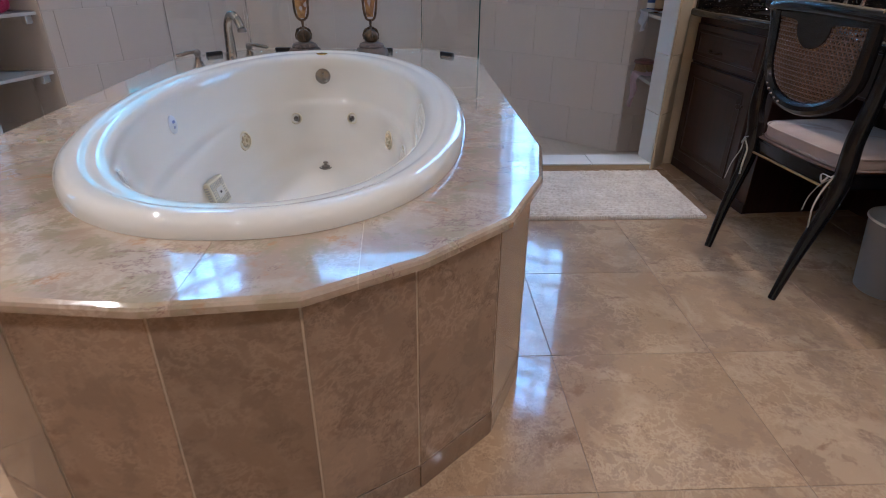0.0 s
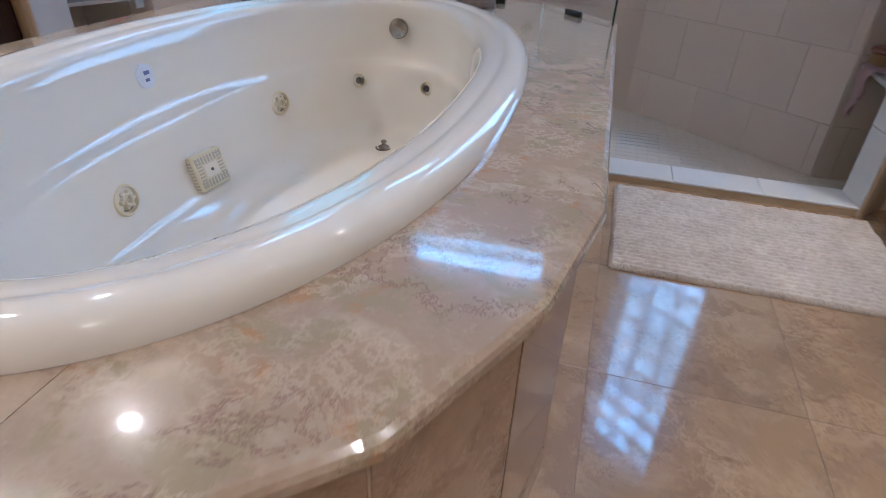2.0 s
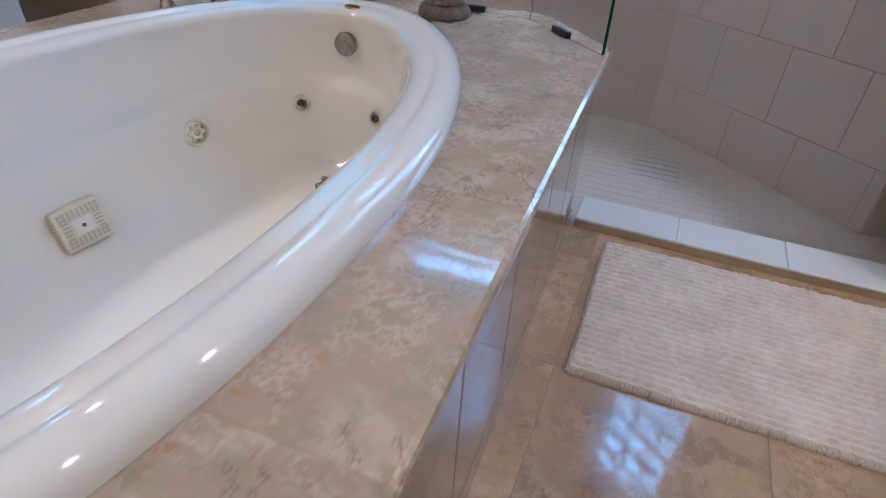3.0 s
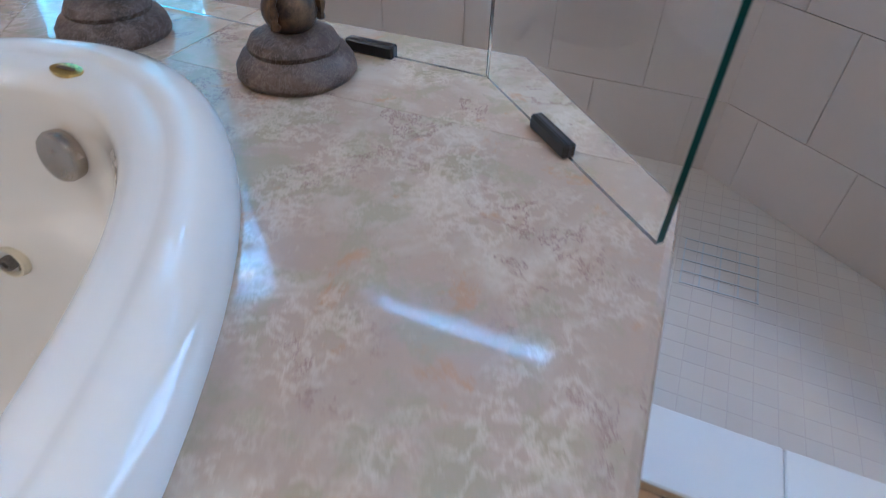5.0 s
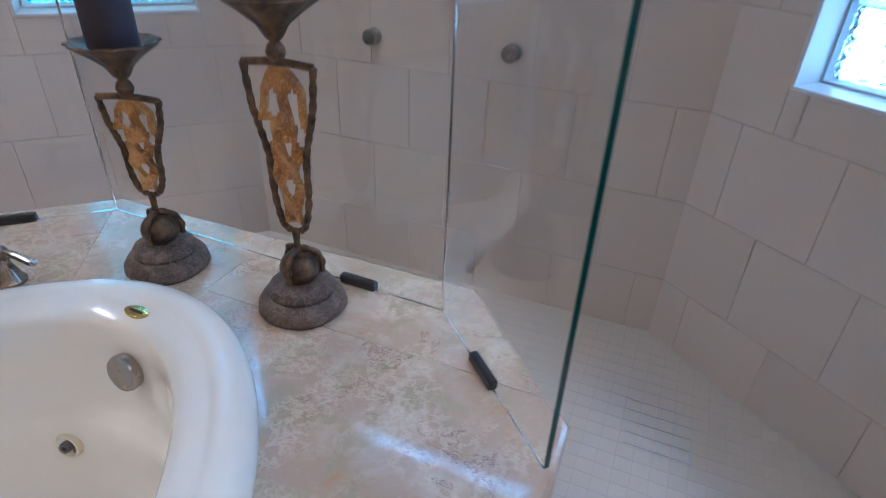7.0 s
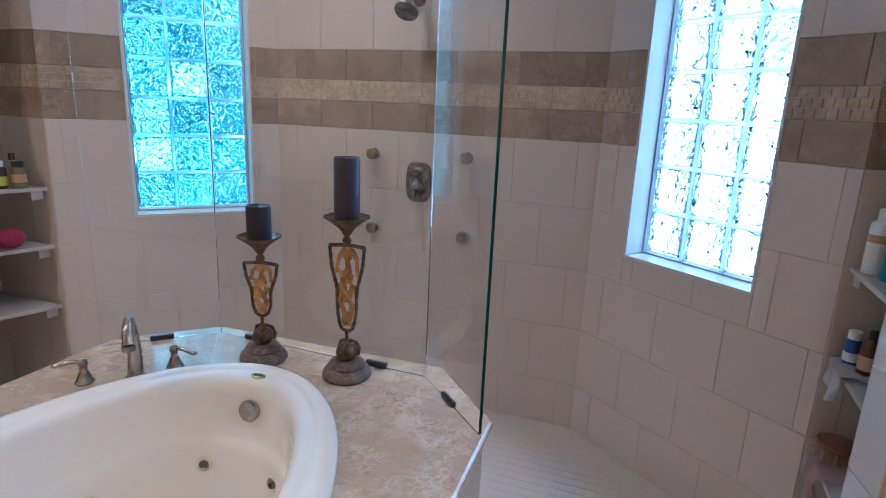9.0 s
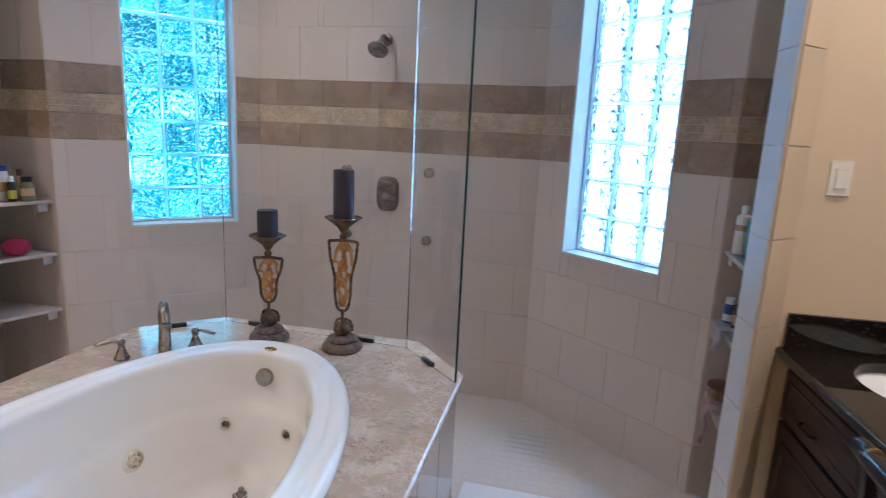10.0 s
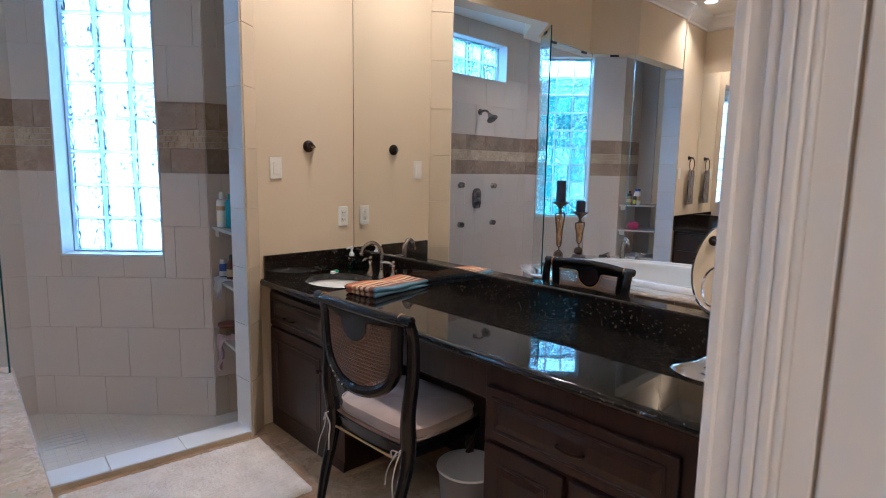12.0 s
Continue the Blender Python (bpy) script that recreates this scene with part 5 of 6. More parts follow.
    part("medallion", lathe([(0.0, 0.0), (0.056, 0.0), (0.060, 0.003), (0.060, 0.006), (0.0, 0.009)], 28), CABINET, e, "round painted medallion", m=Matrix.Translation((back_x(0, 0.9) + 0.0065, 0, 0.895)) @ Matrix.Rotation(radians(90), 4, "Y"))
    part("gilt_line", tube([(back_x(y, z) + 0.010, y, z - 0.004) for y, z in [(-0.195, 0.911), (-0.095, 0.911)] + drop + [(0.095, 0.911), (0.195, 0.911)]], 0.0035, 6), GILT, e, "gilt line under the board")
    # seat
    seat = [(0.0, 0.240), (-0.012, 0.1), (-0.016, 0.0), (-0.012, -0.1), (0.0, -0.240), (0.20, -0.262), (0.42, -0.242), (0.435, 0.0), (0.42, 0.242), (0.20, 0.262)]
    part("seat_frame", prism(seat, 0.395, 0.452, 0.008), LACQUER, e)
    part("gilt_edge", tube([(-0.020, 0.19 - 0.38 * k / 12, 0.398) for k in range(13)], 0.0045, 6), GILT, e, "worn gilt lower edge")
    part("cane_seat", prism([(x * 0.96 + 0.005, y * 0.95) for x, y in seat], 0.452, 0.457), CANE, e, "woven cane seat")
    c = thing("seat_cushion", pose(1.875, 2.262, 0.458, 0, 0, 6), "pale pink-beige tied cotton cushion on the chair", "cushion")
    bm = bmesh.new()
    loops = []
    for i in range(13):
        f = i / 12
        z = 0.052 * f
        k = 1 - 0.035 * (2 * f - 1) ** 4
        lp = []
        for q in range(56):
            a = 2 * math.pi * q / 56
            cc, ss = math.cos(a), math.sin(a)
            lp.append((0.215 + 0.205 * k * math.copysign(abs(cc) ** 0.4, cc), 0.250 * k * math.copysign(abs(ss) ** 0.4, ss), z))
        loops.append(lp)
    for k, z in ((0.85, 0.060), (0.6, 0.066), (0.3, 0.067), (0.1, 0.060)):
        loops.append([(0.215 + (x - 0.215) * k, y * k, z + 0.002 * math.sin(q * 0.9)) for q, (x, y, _) in enumerate(loops[12])])
    part("pad", rings(bm, loops), CUSHION, c, smooth=60)
    for z in (0.006, 0.048):
        part("piping", tube([(p[0] * 1.004 - 0.001, p[1] * 1.008, z) for p in loops[6]], 0.0035, 6, closed=True), CUSHION, c)
    part("button", lathe([(0.010, 0.058), (0.009, 0.063), (0.004, 0.065)], 12, (0.215, 0, 0)), CUSHION, c)
    for sg in (1, -1):
        k = Vector((0.0, sg * 0.245, -0.01))
        part("tie", tube(curve_pts([(0.03, sg * 0.225, 0.006), (0.0, sg * 0.236, 0.0), (-0.03, sg * 0.235, -0.008), (-0.036, sg * 0.243, -0.012)], 12), 0.0035, 6, flat=0.4), TIE, c)
        part("tie", tube(curve_pts([(-0.036, sg * 0.243, -0.012), (-0.048, sg * 0.232, -0.06), (-0.07, sg * 0.238, -0.12), (-0.075, sg * 0.25, -0.19)], 14), 0.0038, 6, flat=0.4), TIE, c)
        part("tie", tube(curve_pts([(-0.036, sg * 0.243, -0.012), (-0.040, sg * 0.205, -0.05), (-0.055, sg * 0.190, -0.10), (-0.06, sg * 0.185, -0.15)], 14), 0.0038, 6, flat=0.4), TIE, c)
        part("tie", tube(curve_pts([(-0.036, sg * 0.243, -0.012), (-0.055, sg * 0.215, -0.005), (-0.058, sg * 0.226, -0.03), (-0.038, sg * 0.226, -0.014)], 10), 0.0038, 6, flat=0.4), TIE, c)


chair()
BIN_GREY = paint("bin_plastic", (0.24, 0.235, 0.235), 0.4, 0.04, 0.02)
bin_ = thing("wastebasket", pose(2.215, 2.02, 0), "plain pale grey tapered wastebasket under the counter", "wastebasket")
part("bucket", lathe([(0.0, 0.0), (0.098, 0.0), (0.102, 0.004), (0.128, 0.27), (0.132, 0.276), (0.127, 0.279), (0.122, 0.27), (0.096, 0.012), (0.0, 0.01)], 36), BIN_GREY, bin_)
part("rim", lathe([(0.128, 0.272), (0.135, 0.276), (0.133, 0.284), (0.126, 0.282)], 36), WHITE_P, bin_)


# ---- bath mat ----
def mat_rug():
    x0, x1, y0, y1 = 0.912, 1.828, 2.672, 3.30
    nx, ny = 190, 130
    bm = bmesh.new()
    g = []
    for j in range(ny + 1):
        row = []
        for i in range(nx + 1):
            u, v = i / nx, j / ny
            x, y = x0 + (x1 - x0) * u, y0 + (y1 - y0) * v
            ed = min(u, 1 - u) * (x1 - x0)
            fd = min(v, 1 - v) * (y1 - y0)
            e = min(1.0, min(ed, fd) / 0.018)
            z = 0.004 + 0.014 * math.sqrt(max(0.0, 1 - (1 - e) ** 2)) + 0.0035 * math.sin(v * 2 * math.pi * 26) * e
            z += 0.0055 * noise.noise((x * 70, y * 70, 1.3)) * e + 0.003 * noise.noise((x * 160, y * 160, 4.1))
            wig = 0.006 * noise.noise((x * 22, y * 22, 7.7)) + 0.004 * noise.noise((x * 90, y * 90, 2.2))
            if e < 0.5:
                x += wig
                y += wig * 0.7
            row.append(bm.verts.new((x, y, max(0.0025, z))))
        g.append(row)
    for j in range(ny):
        for i in range(nx):
            bm.faces.new((g[j][i], g[j][i + 1], g[j + 1][i + 1], g[j + 1][i]))
    rim = [g[0][i] for i in range(nx + 1)] + [g[j][nx] for j in range(1, ny + 1)] + [g[ny][i] for i in range(nx - 1, -1, -1)] + [g[j][0] for j in range(ny - 1, 0, -1)]
    low = [bm.verts.new((v.co.x, v.co.y, 0.0)) for v in rim]
    for k in range(len(rim)):
        q = (k + 1) % len(rim)
        bm.faces.new((rim[k], low[k], low[q], rim[q]))
    e = thing("bath_mat", None, "thick off-white ribbed cotton bath mat", "bath mat")
    part("mat_body", bm, RUG, e, smooth=50)
    bm = bmesh.new()
    rng = random.Random(5)
    for k in range(900):
        side = rng.random()
        if side < 0.62:
            x, y, dx, dy = rng.uniform(x0, x1), (y0 if rng.random() < 0.7 else y1), 0, 0
            dy = -1 if y == y0 else 1
        else:
            x, y, dx, dy = (x0 if rng.random() < 0.5 else x1), rng.uniform(y0, y1), 0, 0
            dx = -1 if x == x0 else 1
        h, r = rng.uniform(0.006, 0.016), 0.0035
        tube([(x - dx * 0.006, y - dy * 0.006, h), (x + dx * 0.003 + rng.uniform(-1, 1) * 0.003, y + dy * 0.003, h * 0.7), (x + dx * 0.006, y + dy * 0.006, 0.001)], [r, r * 0.9, r * 0.5], 4, bm)
    part("fringe", bm, RUG, e, "short looped edge tufts", "stuff", smooth=50)


mat_rug()

# ---- kerbs of the shower ----
def kerb(name, x0, x1, y0, y1, top=0.082):
    e = thing(name, None, "low shower kerb with white capping tiles", "kerb", "", "structure")
    part("riser", boxes((x0, x1, y0 + 0.006, y1 - 0.006, SHOWER_Z, top - 0.012)), CREAM_TILE, e, "tan stone riser", smooth=0)
    n = round((x1 - x0) / 0.315)
    for i in range(n):
        a, b = x0 + (x1 - x0) * i / n, x0 + (x1 - x0) * (i + 1) / n
        part("capping_tile", boxes((a + 0.001, b - 0.001, y0, y1, top - 0.011, top), bevel=0.003), TRIM_TILE, e)


kerb("kerb_right", 0.786, 1.812, 3.358, 3.525, 0.037)
kerb("kerb_left", -1.786, -0.757, 3.20, 3.36)


# ---- shower fittings ----
BM = wall_back.matrix_basis


def on_back(x, z):
    """Pose on the back shower wall at world x and height z, local z pointing into the room."""
    return Matrix.Translation((x, 4.622, z)) @ Matrix.Rotation(radians(90), 4, "X")


valve = thing("shower_valve", on_back(0.015, 1.175), "pewter oval shower valve plate with two knobs", "shower valve")
lp = []
for k, z in ((1.0, 0.0), (1.0, 0.006), (0.96, 0.010), (0.9, 0.011)):
    lp.append([(0.072 * k * math.copysign(abs(math.cos(t)) ** 0.6, math.cos(t)), 0.108 * k * math.copysign(abs(math.sin(t)) ** 0.6, math.sin(t)), z) for t in [2 * math.pi * q / 48 for q in range(48)]])
part("plate", rings(bmesh.new(), lp), PEWTER, valve)
part("upper_knob", lathe([(0.030, 0.010), (0.030, 0.016), (0.024, 0.020), (0.022, 0.040), (0.017, 0.045)], 24, (0, 0.052, 0)), PEWTER, valve)
lk = part("lower_knob", lathe([(0.044, 0.010), (0.044, 0.016), (0.034, 0.022), (0.028, 0.044), (0.020, 0.050)], 28, (0, -0.032, 0)), PEWTER, valve)
part("lever", tube([(0, -0.035, 0.046), (0, -0.07, 0.050), (0, -0.098, 0.046)], [0.008, 0.006, 0.007], 10), NICKEL, lk, "small nickel lever")
for x, z in ((-0.25, 1.308), (0.285, 1.320), (0.285, 0.905), (-0.25, 0.902)):
    s = thing("body_spray", on_back(x, z), "round pewter shower body spray", "body spray", "shower body sprays")
    part("flange", lathe([(0.030, 0), (0.030, 0.006), (0.022, 0.012), (0.016, 0.024)], 24), PEWTER, s)
    part("nozzle", lathe([(0.020, 0.022), (0.028, 0.030), (0.029, 0.042), (0.024, 0.047), (0.0, 0.047)], 24), NICKEL, s)
sh = thing("wall_shower", on_back(-0.01, 2.085), "pewter bell-shaped wall shower head", "shower head")
part("flange", lathe([(0.034, 0), (0.033, 0.006), (0.020, 0.012)], 24), PEWTER, sh)
part("arm", tube(curve_pts([(0, 0, 0.006), (0, 0.012, 0.05), (0, 0.006, 0.09), (0, -0.025, 0.125)], 14), 0.011, 10), PEWTER, sh)
part("bell", lathe([(0.014, 0.0), (0.020, 0.012), (0.022, 0.022), (0.034, 0.042), (0.054, 0.060), (0.060, 0.070), (0.058, 0.078), (0.0, 0.074)], 30), PEWTER, sh, m=Matrix.Translation((0, -0.022, 0.122)) @ Matrix.Rotation(radians(52), 4, "X"))

# ---- niche shelves ----
SHELF = paint("shelf_marble", (0.50, 0.465, 0.42), 0.25, 0.05, 0.05)


def shelf(poly, z, lip):
    e = thing("shelf", None, "pale stone corner shelf in the shower niche", "shelf", "niche shelves")
    part("board", prism(poly, z - 0.018, z, 0.002), SHELF, e)
    part("bracket", boxes((lip[0] - 0.012, lip[0] + 0.012, lip[1] - 0.03, lip[1] + 0.03, z - 0.062, z - 0.019), bevel=0.002), SHELF, e, "pale stone support block")


for z in (1.12, 0.805, 0.455):
    shelf([(1.802, 3.53), (2.19, 3.65), (2.19, 3.945), (1.818, 3.925)], z, (1.845, 3.89))
for z in (1.097, 0.798, 0.475):
    shelf([(-1.80, 3.415), (-1.66, 3.80), (-2.14, 3.815), (-2.14, 3.45)], z, (-1.70, 3.765))

zt = 1.121
bottle("shampoo_bottle", pose(1.855, 3.845, zt), [(0.0, 0), (0.029, 0), (0.031, 0.004), (0.031, 0.15), (0.026, 0.162), (0.016, 0.168)], (WHITE_P, WHITE_P), [(0.016, 0.166), (0.016, 0.20), (0.013, 0.205)], "tall white shampoo bottle with tan print", "bottle", [(0.10, 0.125, 0.0316, TAN_P), (0.03, 0.075, 0.0315, PLATE)])
bottle("conditioner_bottle", pose(1.878, 3.76, zt), [(0.0, 0), (0.029, 0), (0.031, 0.004), (0.031, 0.15), (0.026, 0.162), (0.016, 0.168)], (TEAL_P, TEAL_P), [(0.016, 0.166), (0.016, 0.196), (0.013, 0.20)], "tall teal conditioner bottle", "bottle")
bottle("blue_bottle", pose(1.852, 3.85, 0.806), [(0.0, 0), (0.022, 0), (0.024, 0.003), (0.024, 0.085), (0.018, 0.095)], (BLUE_P, WHITE_P), [(0.020, 0.094), (0.020, 0.118), (0.017, 0.121)], "small blue bottle with a white cap", "bottle", [(0.02, 0.05, 0.0245, WHITE_P)])
bottle("brown_bottle", pose(1.873, 3.775, 0.806), [(0.0, 0), (0.024, 0), (0.026, 0.003), (0.026, 0.10), (0.018, 0.115), (0.011, 0.125)], (BROWN_P, BLACK), [(0.012, 0.123), (0.012, 0.15), (0.009, 0.155)], "small amber brown bottle", "bottle", [(0.025, 0.07, 0.0266, TAN_P)])


def hung_cloth(name, at, w, drop, mat, label, seed, rz=90, top=0.10):
    """A cloth laid on a shelf and hanging over its edge, local y along the edge."""
    rng = random.Random(seed)
    bm = bmesh.new()
    n, k = 26, 18
    f = [rng.uniform(0, 6) for _ in range(4)]
    g = []
    for i in range(n + 1):
        u = i / n
        row = []
        for j in range(k + 1):
            v = -0.5 + j / k
            s = u * (top + drop)
            if s < top:
                x, z = top - s, 0.006 + 0.008 * abs(math.sin(u * 9 + f[0]))
            else:
                x, z = -0.008 - 0.006 * math.sin((s - top) * 40 + f[1]), 0.008 - (s - top) * (0.85 + 0.25 * math.sin(v * 5 + f[2]))
            fold = 0.010 * math.sin(v * 14 + f[3] + u * 2) * u
            row.append(bm.verts.new((x - 0.004 + fold, v * w * (1 - 0.35 * u), z + 0.003 * math.sin(v * 18))))
        g.append(row)
    for i in range(n):
        for j in range(k):
            bm.faces.new((g[i][j], g[i + 1][j], g[i + 1][j + 1], g[i][j + 1]))
    bmesh.ops.solidify(bm, geom=bm.faces[:], thickness=0.006)
    return solid(name, bm, mat, label, "cloth", "", "", 70, pose(*at, 0, 0, rz))


hung_cloth("white_washcloth", (1.808, 3.79, 0.807), 0.19, 0.10, WHITE_T, "white washcloth draped over the niche shelf", 3, -3)
hung_cloth("pink_washcloth", (1.806, 3.77, 0.457), 0.16, 0.19, PINK_P, "pale pink washcloth hanging from the niche shelf", 8, -3)
br = thing("bath_brush", pose(1.868, 3.85, 0.456, 0, 0, 80), "round wooden bath brush with tan bristles", "brush")
part("back", lathe([(0.0, 0.055), (0.055, 0.055), (0.062, 0.063), (0.058, 0.074), (0.03, 0.082), (0.0, 0.083)], 28), wood("brush_wood", (0.10, 0.03, 0.025), (0.20, 0.075, 0.05), 0.4), br)
bm = bmesh.new()
rng = random.Random(2)
for k in range(170):
    a, r = rng.uniform(0, 6.28), 0.05 * math.sqrt(rng.random())
    tube([(r * math.cos(a), r * math.sin(a), 0.056), (r * 1.12 * math.cos(a), r * 1.12 * math.sin(a), 0.002)], [0.003, 0.0022], 4, bm)
part("bristles", bm, fabric("bristle", (0.45, 0.30, 0.16)), br, "tan bristles", "stuff", smooth=0)

zt = 1.098
bottle("lotion_bottle", pose(-1.835, 3.66, zt), [(0.0, 0), (0.034, 0), (0.036, 0.005), (0.036, 0.15), (0.030, 0.16)], (WHITE_P, BLUE_P), [(0.032, 0.158), (0.033, 0.182), (0.028, 0.186)], "white lotion bottle with a blue cap", "bottle", [(0.05, 0.10, 0.0365, TAN_P)])
bottle("tan_bottle", pose(-1.80, 3.74, zt), [(0.0, 0), (0.018, 0), (0.020, 0.004), (0.019, 0.12), (0.014, 0.13)], (TAN_P, BROWN_P), [(0.014, 0.128), (0.014, 0.16), (0.012, 0.164)], "slim tan bottle with a brown cap", "bottle")
bottle("serum_bottle", pose(-1.765, 3.66, zt), [(0.0, 0), (0.020, 0), (0.021, 0.004), (0.021, 0.095), (0.014, 0.105)], (BLACK, WHITE_P), [(0.012, 0.104), (0.012, 0.13), (0.010, 0.134)], "small black bottle with a yellow label", "bottle", [(0.015, 0.06, 0.0216, YELLOW_P)])
bottle("olive_jar", pose(-1.72, 3.71, zt), [(0.0, 0), (0.030, 0), (0.032, 0.005), (0.031, 0.095), (0.024, 0.105)], (OLIVE_P, BLACK), [(0.027, 0.103), (0.028, 0.128), (0.025, 0.132)], "olive green jar with a black lid", "bottle", [(0.03, 0.07, 0.0325, TAN_P)])
bm = bmesh.new()
rng = random.Random(9)
for k in range(260):
    d = Vector((rng.gauss(0, 1), rng.gauss(0, 1), rng.gauss(0, 1))).normalized()
    c = Vector((d.x * 0.058, d.y * 0.058, 0.048 + d.z * 0.040))
    t = d.orthogonal().normalized()
    s = d.cross(t)
    ph = rng.uniform(0, 6)
    tube([c + (t * math.cos(q * 0.9 + ph) + s * math.sin(q * 0.9 + ph)) * 0.013 + d * 0.006 * math.sin(q * 2.1) for q in range(8)], 0.0022, 4, bm)
solid("bath_sponge", bm, fabric("magenta_mesh", (0.50, 0.012, 0.10), (0.30, 0.006, 0.06), 0.6), "ruffled magenta mesh bath sponge on a niche shelf", "sponge", "", "stuff", 60, pose(-1.78, 3.665, 0.799))


# ---- second vanity across the room ----
VL = pose(-2.499, 3.238, 0, 0, 0, 0)


def vanity_left():
    g = "left vanity cabinets"
    for y0, y1 in ((-0.80, -0.01), (-1.60, -0.805), (-2.40, -1.605)):
        c = thing("vanity_cabinet", VL @ pose(0, (y0 + y1) / 2, 0), "dark cherry vanity cabinet under black granite", "cabinet", g)
        h = (y1 - y0) / 2
        part("body", boxes((0.004, 0.575, -h, h, 0, 0.815), bevel=0.002), CABINET, c)
        for nm, z0, z1 in (("drawer", 0.605, 0.79), ("door", 0.055, 0.59)):
            d = part(nm, boxes((0.576, 0.596, -h + 0.03, h - 0.03, z0, z1), bevel=0.004), CABINET, c)
            part("handle", tube(curve_pts([(0.595, -0.05, z1 - 0.09), (0.62, -0.04, z1 - 0.09), (0.62, 0.04, z1 - 0.09), (0.595, 0.05, z1 - 0.09)], 12), 0.0055, 8), DARK_BRONZE, d)
    t = thing("countertop", VL, "polished black granite vanity top with backsplash", "countertop")
    part("slab", boxes((0.0, 0.62, -2.42, 0.0, 0.82, 0.86), bevel=0.004), GRANITE, t)
    part("backsplash", boxes((0.001, 0.022, -2.42, -0.023, 0.8605, 0.982), bevel=0.002), GRANITE, t)
    part("side_splash", boxes((0.001, 0.612, -0.022, -0.001, 0.8605, 0.99), bevel=0.002), GRANITE, t)
    m = thing("wall_mirror", VL, "large frameless wall mirror above the second vanity", "mirror")
    part("glass", boxes((0.001, 0.007, -2.40, -0.004, 0.985, 2.66)), MIRROR, m, smooth=0)
    r = thing("towel_ring", VL @ pose(0.27, -0.001, 1.66), "dark bronze towel ring on the end wall", "towel ring")
    part("rosette", lathe([(0.024, 0), (0.023, 0.008), (0.012, 0.02), (0.010, 0.045), (0.014, 0.05)], 20), DARK_BRONZE, r, m=Matrix.Rotation(radians(90), 4, "X"))
    part("ring", tube([(0.075 * math.sin(q * 2 * math.pi / 28), -0.045, -0.075 + 0.075 * math.cos(q * 2 * math.pi / 28)) for q in range(28)], 0.005, 8, closed=True), DARK_BRONZE, r)
    m2, nt, b = material("dark_striped_terry", 0.95)
    tc = nt.nodes.new("ShaderNodeTexCoord")
    wv = nt.nodes.new("ShaderNodeTexWave")
    wv.inputs["Scale"].default_value = 22
    nt.links.new(tc.outputs["Object"], wv.inputs["Vector"])
    nt.links.new(ramp(nt, wv.outputs["Fac"], [(0.55, (0.07, 0.055, 0.05)), (0.75, (0.42, 0.36, 0.28))]), b.inputs["Base Color"])
    bm = bmesh.new()
    lp = []
    for q in range(15):
        z = -0.145 - 0.40 * q / 14
        w = 0.055 + 0.03 * min(1, q / 5)
        lp.append([(w * math.cos(a) + 0.006 * math.sin(3 * a + q * 0.3), -0.046 + (0.022 + 0.004 * math.sin(5 * a)) * math.sin(a), z) for a in [2 * math.pi * i / 24 for i in range(24)]])
    rings(bm, lp)
    solid("hanging_towel", bm, m2, "dark striped hand towel hanging from a ring", "towel", "", "", 60, VL @ pose(0.27, -0.001, 1.66))
    wall_plate("light_switch", 0.53, 1.475, "switch", VL)


vanity_left()


# ---- doorway ----
fr = thing("door_frame_1", None, "white painted door frame with moulded casing", "door frame", "", "structure")
part("jamb", boxes((1.642, 1.661, 0.655, 0.812, 0.0, 2.449), bevel=0.002), WHITE_TRIM, fr)
for y0, y1, d in ((0.752, 0.772, 0.006), (0.732, 0.7515, 0.010), (0.712, 0.7315, 0.010), (0.696, 0.7115, 0.005)):
    part("moulding", boxes((1.642 - d, 1.6415, y0, y1, 0.0, 2.44), bevel=0.0045, seg=4), WHITE_TRIM, fr)
part("casing", boxes((1.635, 1.74, 0.8005, 0.822, 0.0, 2.52), bevel=0.004), WHITE_TRIM, fr)
part("jamb", boxes((-0.949, -0.93, 0.655, 0.812, 0.0, 2.449), bevel=0.002), WHITE_TRIM, fr)
part("head_jamb", boxes((-0.929, 1.641, 0.655, 0.812, 2.43, 2.449), bevel=0.002), WHITE_TRIM, fr)
door = thing("door_1", None, "white painted door standing open against the frame", "door", "", "structure")
part("leaf", boxes((1.640, 1.680, -0.15, 0.648, 0.01, 2.42), bevel=0.004), WHITE_TRIM, door)


# ---- small pieces of walls, floors and pavements ----
tile_wall(wall_back, len_b, SHOWER_Z, SHOWER_CEIL, (0.335, 1.395, 2.43, 2.83), shift=0.1)
tile_wall(wall_right, len_r, SHOWER_Z, SHOWER_CEIL, (0.275, 0.897, 0.928, 2.79), shift=0.05)
tile_wall(wall_left, len_l, SHOWER_Z, SHOWER_CEIL, (0.148, 0.772, 0.928, 2.79), shift=0.12)
tile_wall(niche_rb, len_nr, SHOWER_Z, SHOWER_CEIL)
tile_wall(niche_lb, len_nl, SHOWER_Z, SHOWER_CEIL)


def jamb_face(name, p0, p1, mat, label):
    m, L = wall_frame(p0, p1)
    e = thing(name, m, label, "jamb", "", "structure")
    z = 0.0
    while z < HEAD - 0.02:
        h = min(0.315, HEAD - z)
        ob = new("tile", piece_mesh(L - 0.002, h - 0.0025, 0.005, mat, 0.0015))
        ob.parent = e
        ob.matrix_basis = Matrix.Translation((L / 2, 0, z + h / 2))
        z += 0.315


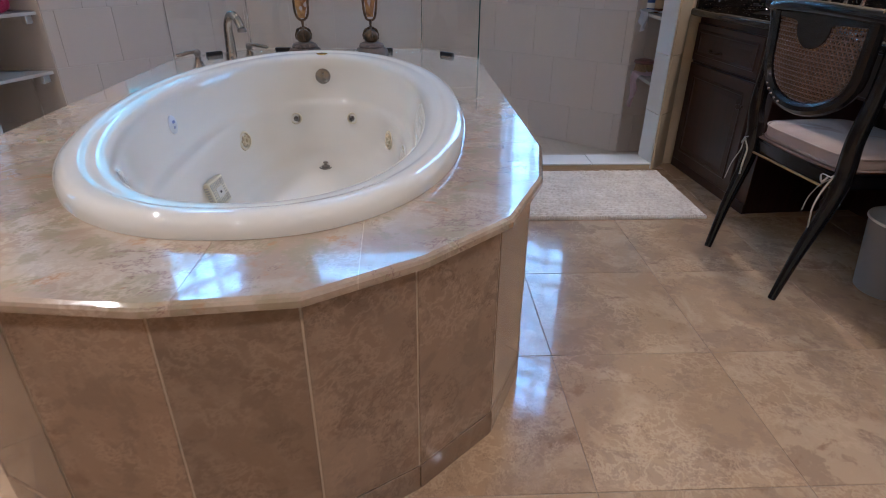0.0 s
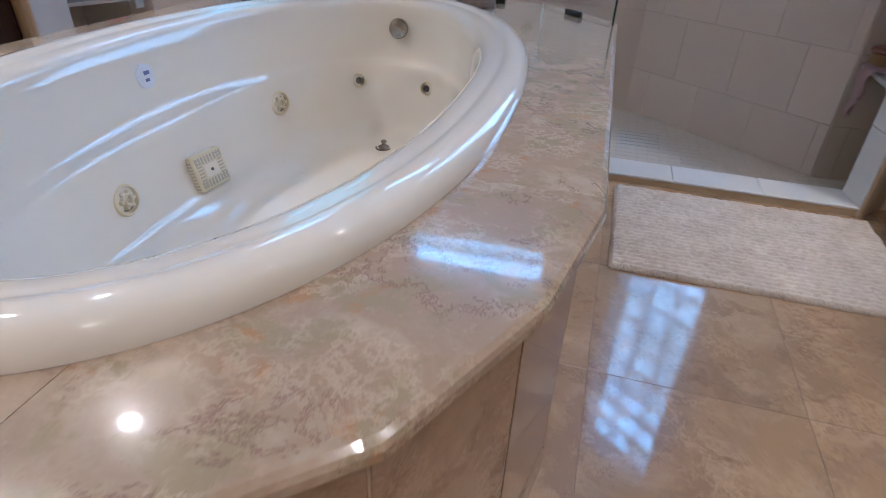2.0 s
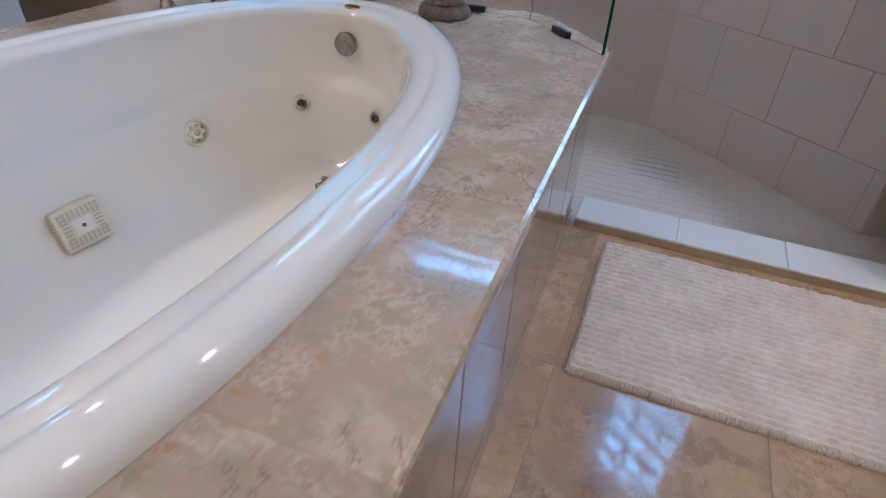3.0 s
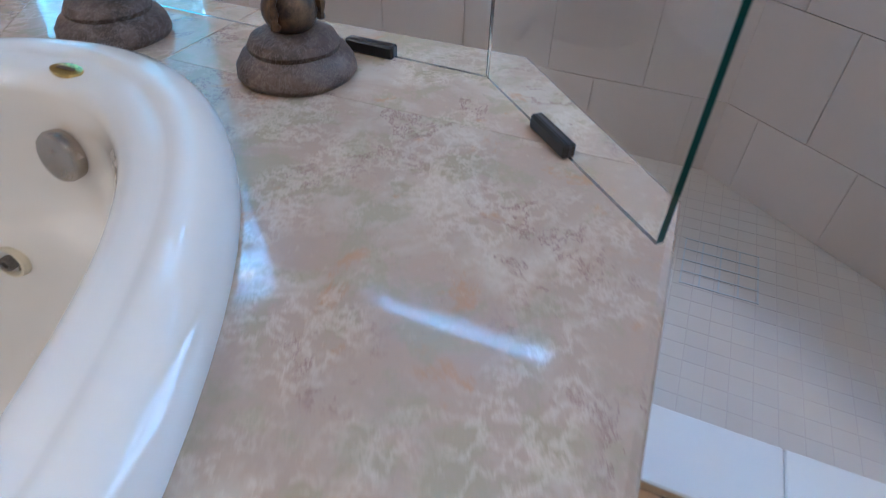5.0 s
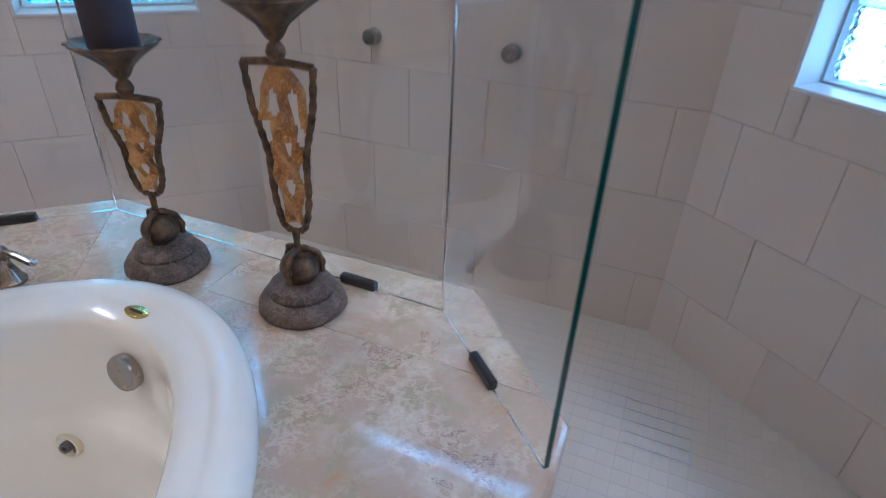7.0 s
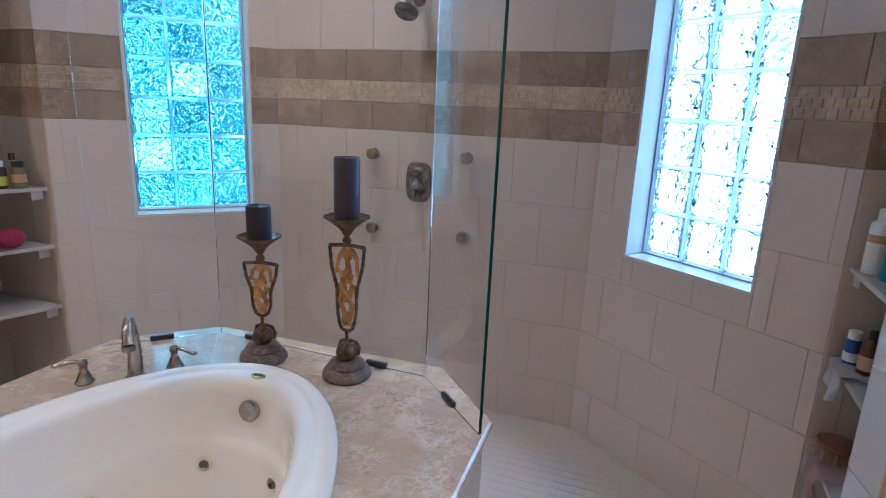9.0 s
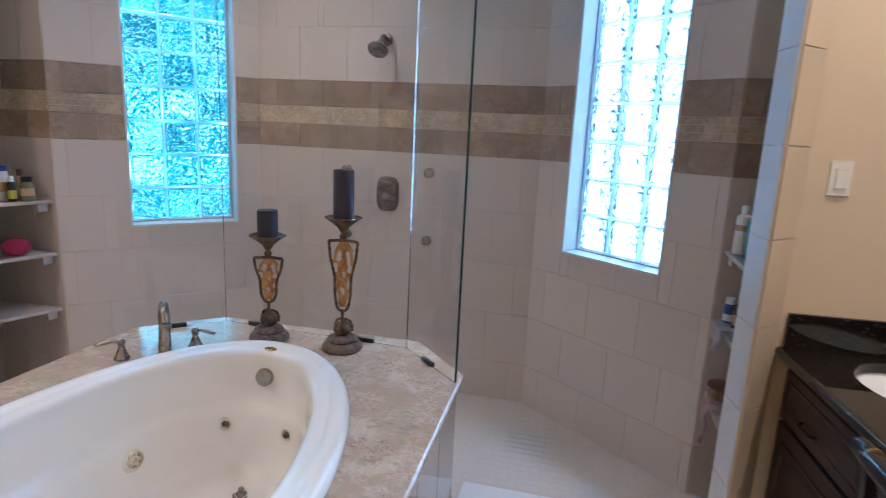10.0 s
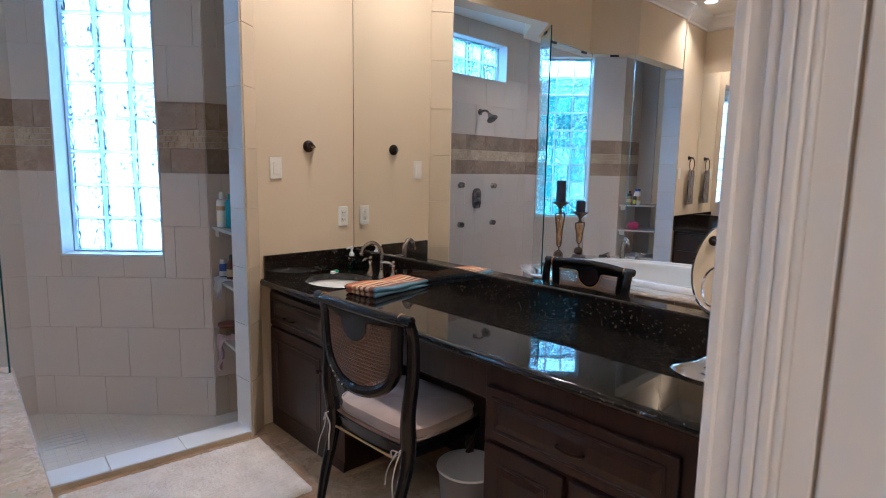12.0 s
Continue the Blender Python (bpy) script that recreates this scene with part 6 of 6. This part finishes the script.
jamb_face("jamb_right_inner", JAMB_R, JAMB_RI, TRIM_TILE, "pale tiled shower jamb")
jamb_face("jamb_right_front", EDGE_R, (1.819, 3.362), CREAM_TILE, "cream tiled angled face beside the vanity")
for nm, a, b, mat in (("jamb_left_inner", (-1.785, 3.40), JAMB_L, TRIM_TILE), ("jamb_left_front", (-1.795, 3.20), (-1.88, 3.24), CREAM_TILE)):
    jamb_face(nm, a, b, mat, "pale tiled shower jamb")

# floor tiles
S = 0.508
FT = {}
for i in range(-6, 5):
    for j in range(-7, 5):
        xa, ya = 0.878 + i * S, 1.665 + j * S
        x0, x1, y0, y1 = max(xa, -2.499), min(xa + S, 2.62), max(ya, -1.59), min(ya + S, 3.60 if xa > 1.8 else 3.362 if xa > 0.3 else 3.24)
        if x1 - x0 < 0.03 or y1 - y0 < 0.03 or (x0 > -0.6 and x1 < 0.55 and y0 > 1.35 and y1 < 3.3):
            continue
        ob = new("tile", piece_mesh(x1 - x0 - 0.0022, y1 - y0 - 0.0022, 0.006, FLOOR_STONE, 0.0008))
        ob.parent = floor
        ob.matrix_basis = Matrix.Translation(((x0 + x1) / 2, (y0 + y1) / 2, -0.006)) @ Matrix.Rotation(radians(90), 4, "X") @ Matrix.Rotation(radians(180), 4, "X") @ Matrix.Rotation(radians(180), 4, "Z")
# shower mosaic: the part beside the kerb piece by piece, the rest joined
s = 0.052
near, rest = [], []
for i in range(-44, 44):
    for j in range(0, 26):
        x, y = i * s + 0.02, 3.40 + j * s
        if not (x + s < Q_R[0] + 0.0 and x > Q_L[0] - 0.1 or y < 3.9):
            continue
        if y > 4.62 or y - 4.63 > -(abs(x) - 0.93) * 0.80 + 0.06 and abs(x) > 0.9:
            continue
        (near if 0.86 < x < 1.74 and y < 4.30 else rest).append((x, y))
near = near[:290]
for x, y in near:
    ob = new("tile", piece_mesh(s - 0.0018, s - 0.0018, 0.005, SHOWER_TILE, 0.0004))
    ob.parent = shower_floor
    ob.matrix_basis = Matrix.Translation((x + s / 2, y + s / 2, SHOWER_Z - 0.005)) @ Matrix.Rotation(radians(90), 4, "X") @ Matrix.Rotation(radians(180), 4, "X") @ Matrix.Rotation(radians(180), 4, "Z")
verts, faces = [], []
for x, y in rest:
    k = len(verts)
    a, b, c, d = x + 0.0009, x + s - 0.0009, y + 0.0009, y + s - 0.0009
    verts += [(a, c, SHOWER_Z - 0.005), (b, c, SHOWER_Z - 0.005), (b, d, SHOWER_Z - 0.005), (a, d, SHOWER_Z - 0.005), (a, c, SHOWER_Z), (b, c, SHOWER_Z), (b, d, SHOWER_Z), (a, d, SHOWER_Z)]
    faces += [(k + 4, k + 5, k + 6, k + 7), (k, k + 1, k + 5, k + 4), (k + 1, k + 2, k + 6, k + 5), (k + 2, k + 3, k + 7, k + 6), (k + 3, k, k + 4, k + 7)]
me = bpy.data.meshes.new("mosaic")
me.from_pydata(verts, [], faces)
me.materials.append(SHOWER_TILE)
ob = new("mosaic", me)
ob.parent = shower_floor
tagged(ob, "small beige mosaic tiles", "", "", "stuff")
dn = thing("shower_drain", pose(1.02, 4.13, SHOWER_Z), "square tiled shower drain with dark joints", "drain")
bm = bmesh.new()
for k in range(5):
    box(bm, -0.10 + k * 0.049, -0.096 + k * 0.049, -0.10, 0.10, 0.0003, 0.0016)
    box(bm, -0.10, 0.10, -0.10 + k * 0.049, -0.096 + k * 0.049, 0.0017, 0.003)
part("joints", bm, BLOCK_RIM, dn, "dark worn joints", "stuff", smooth=0)
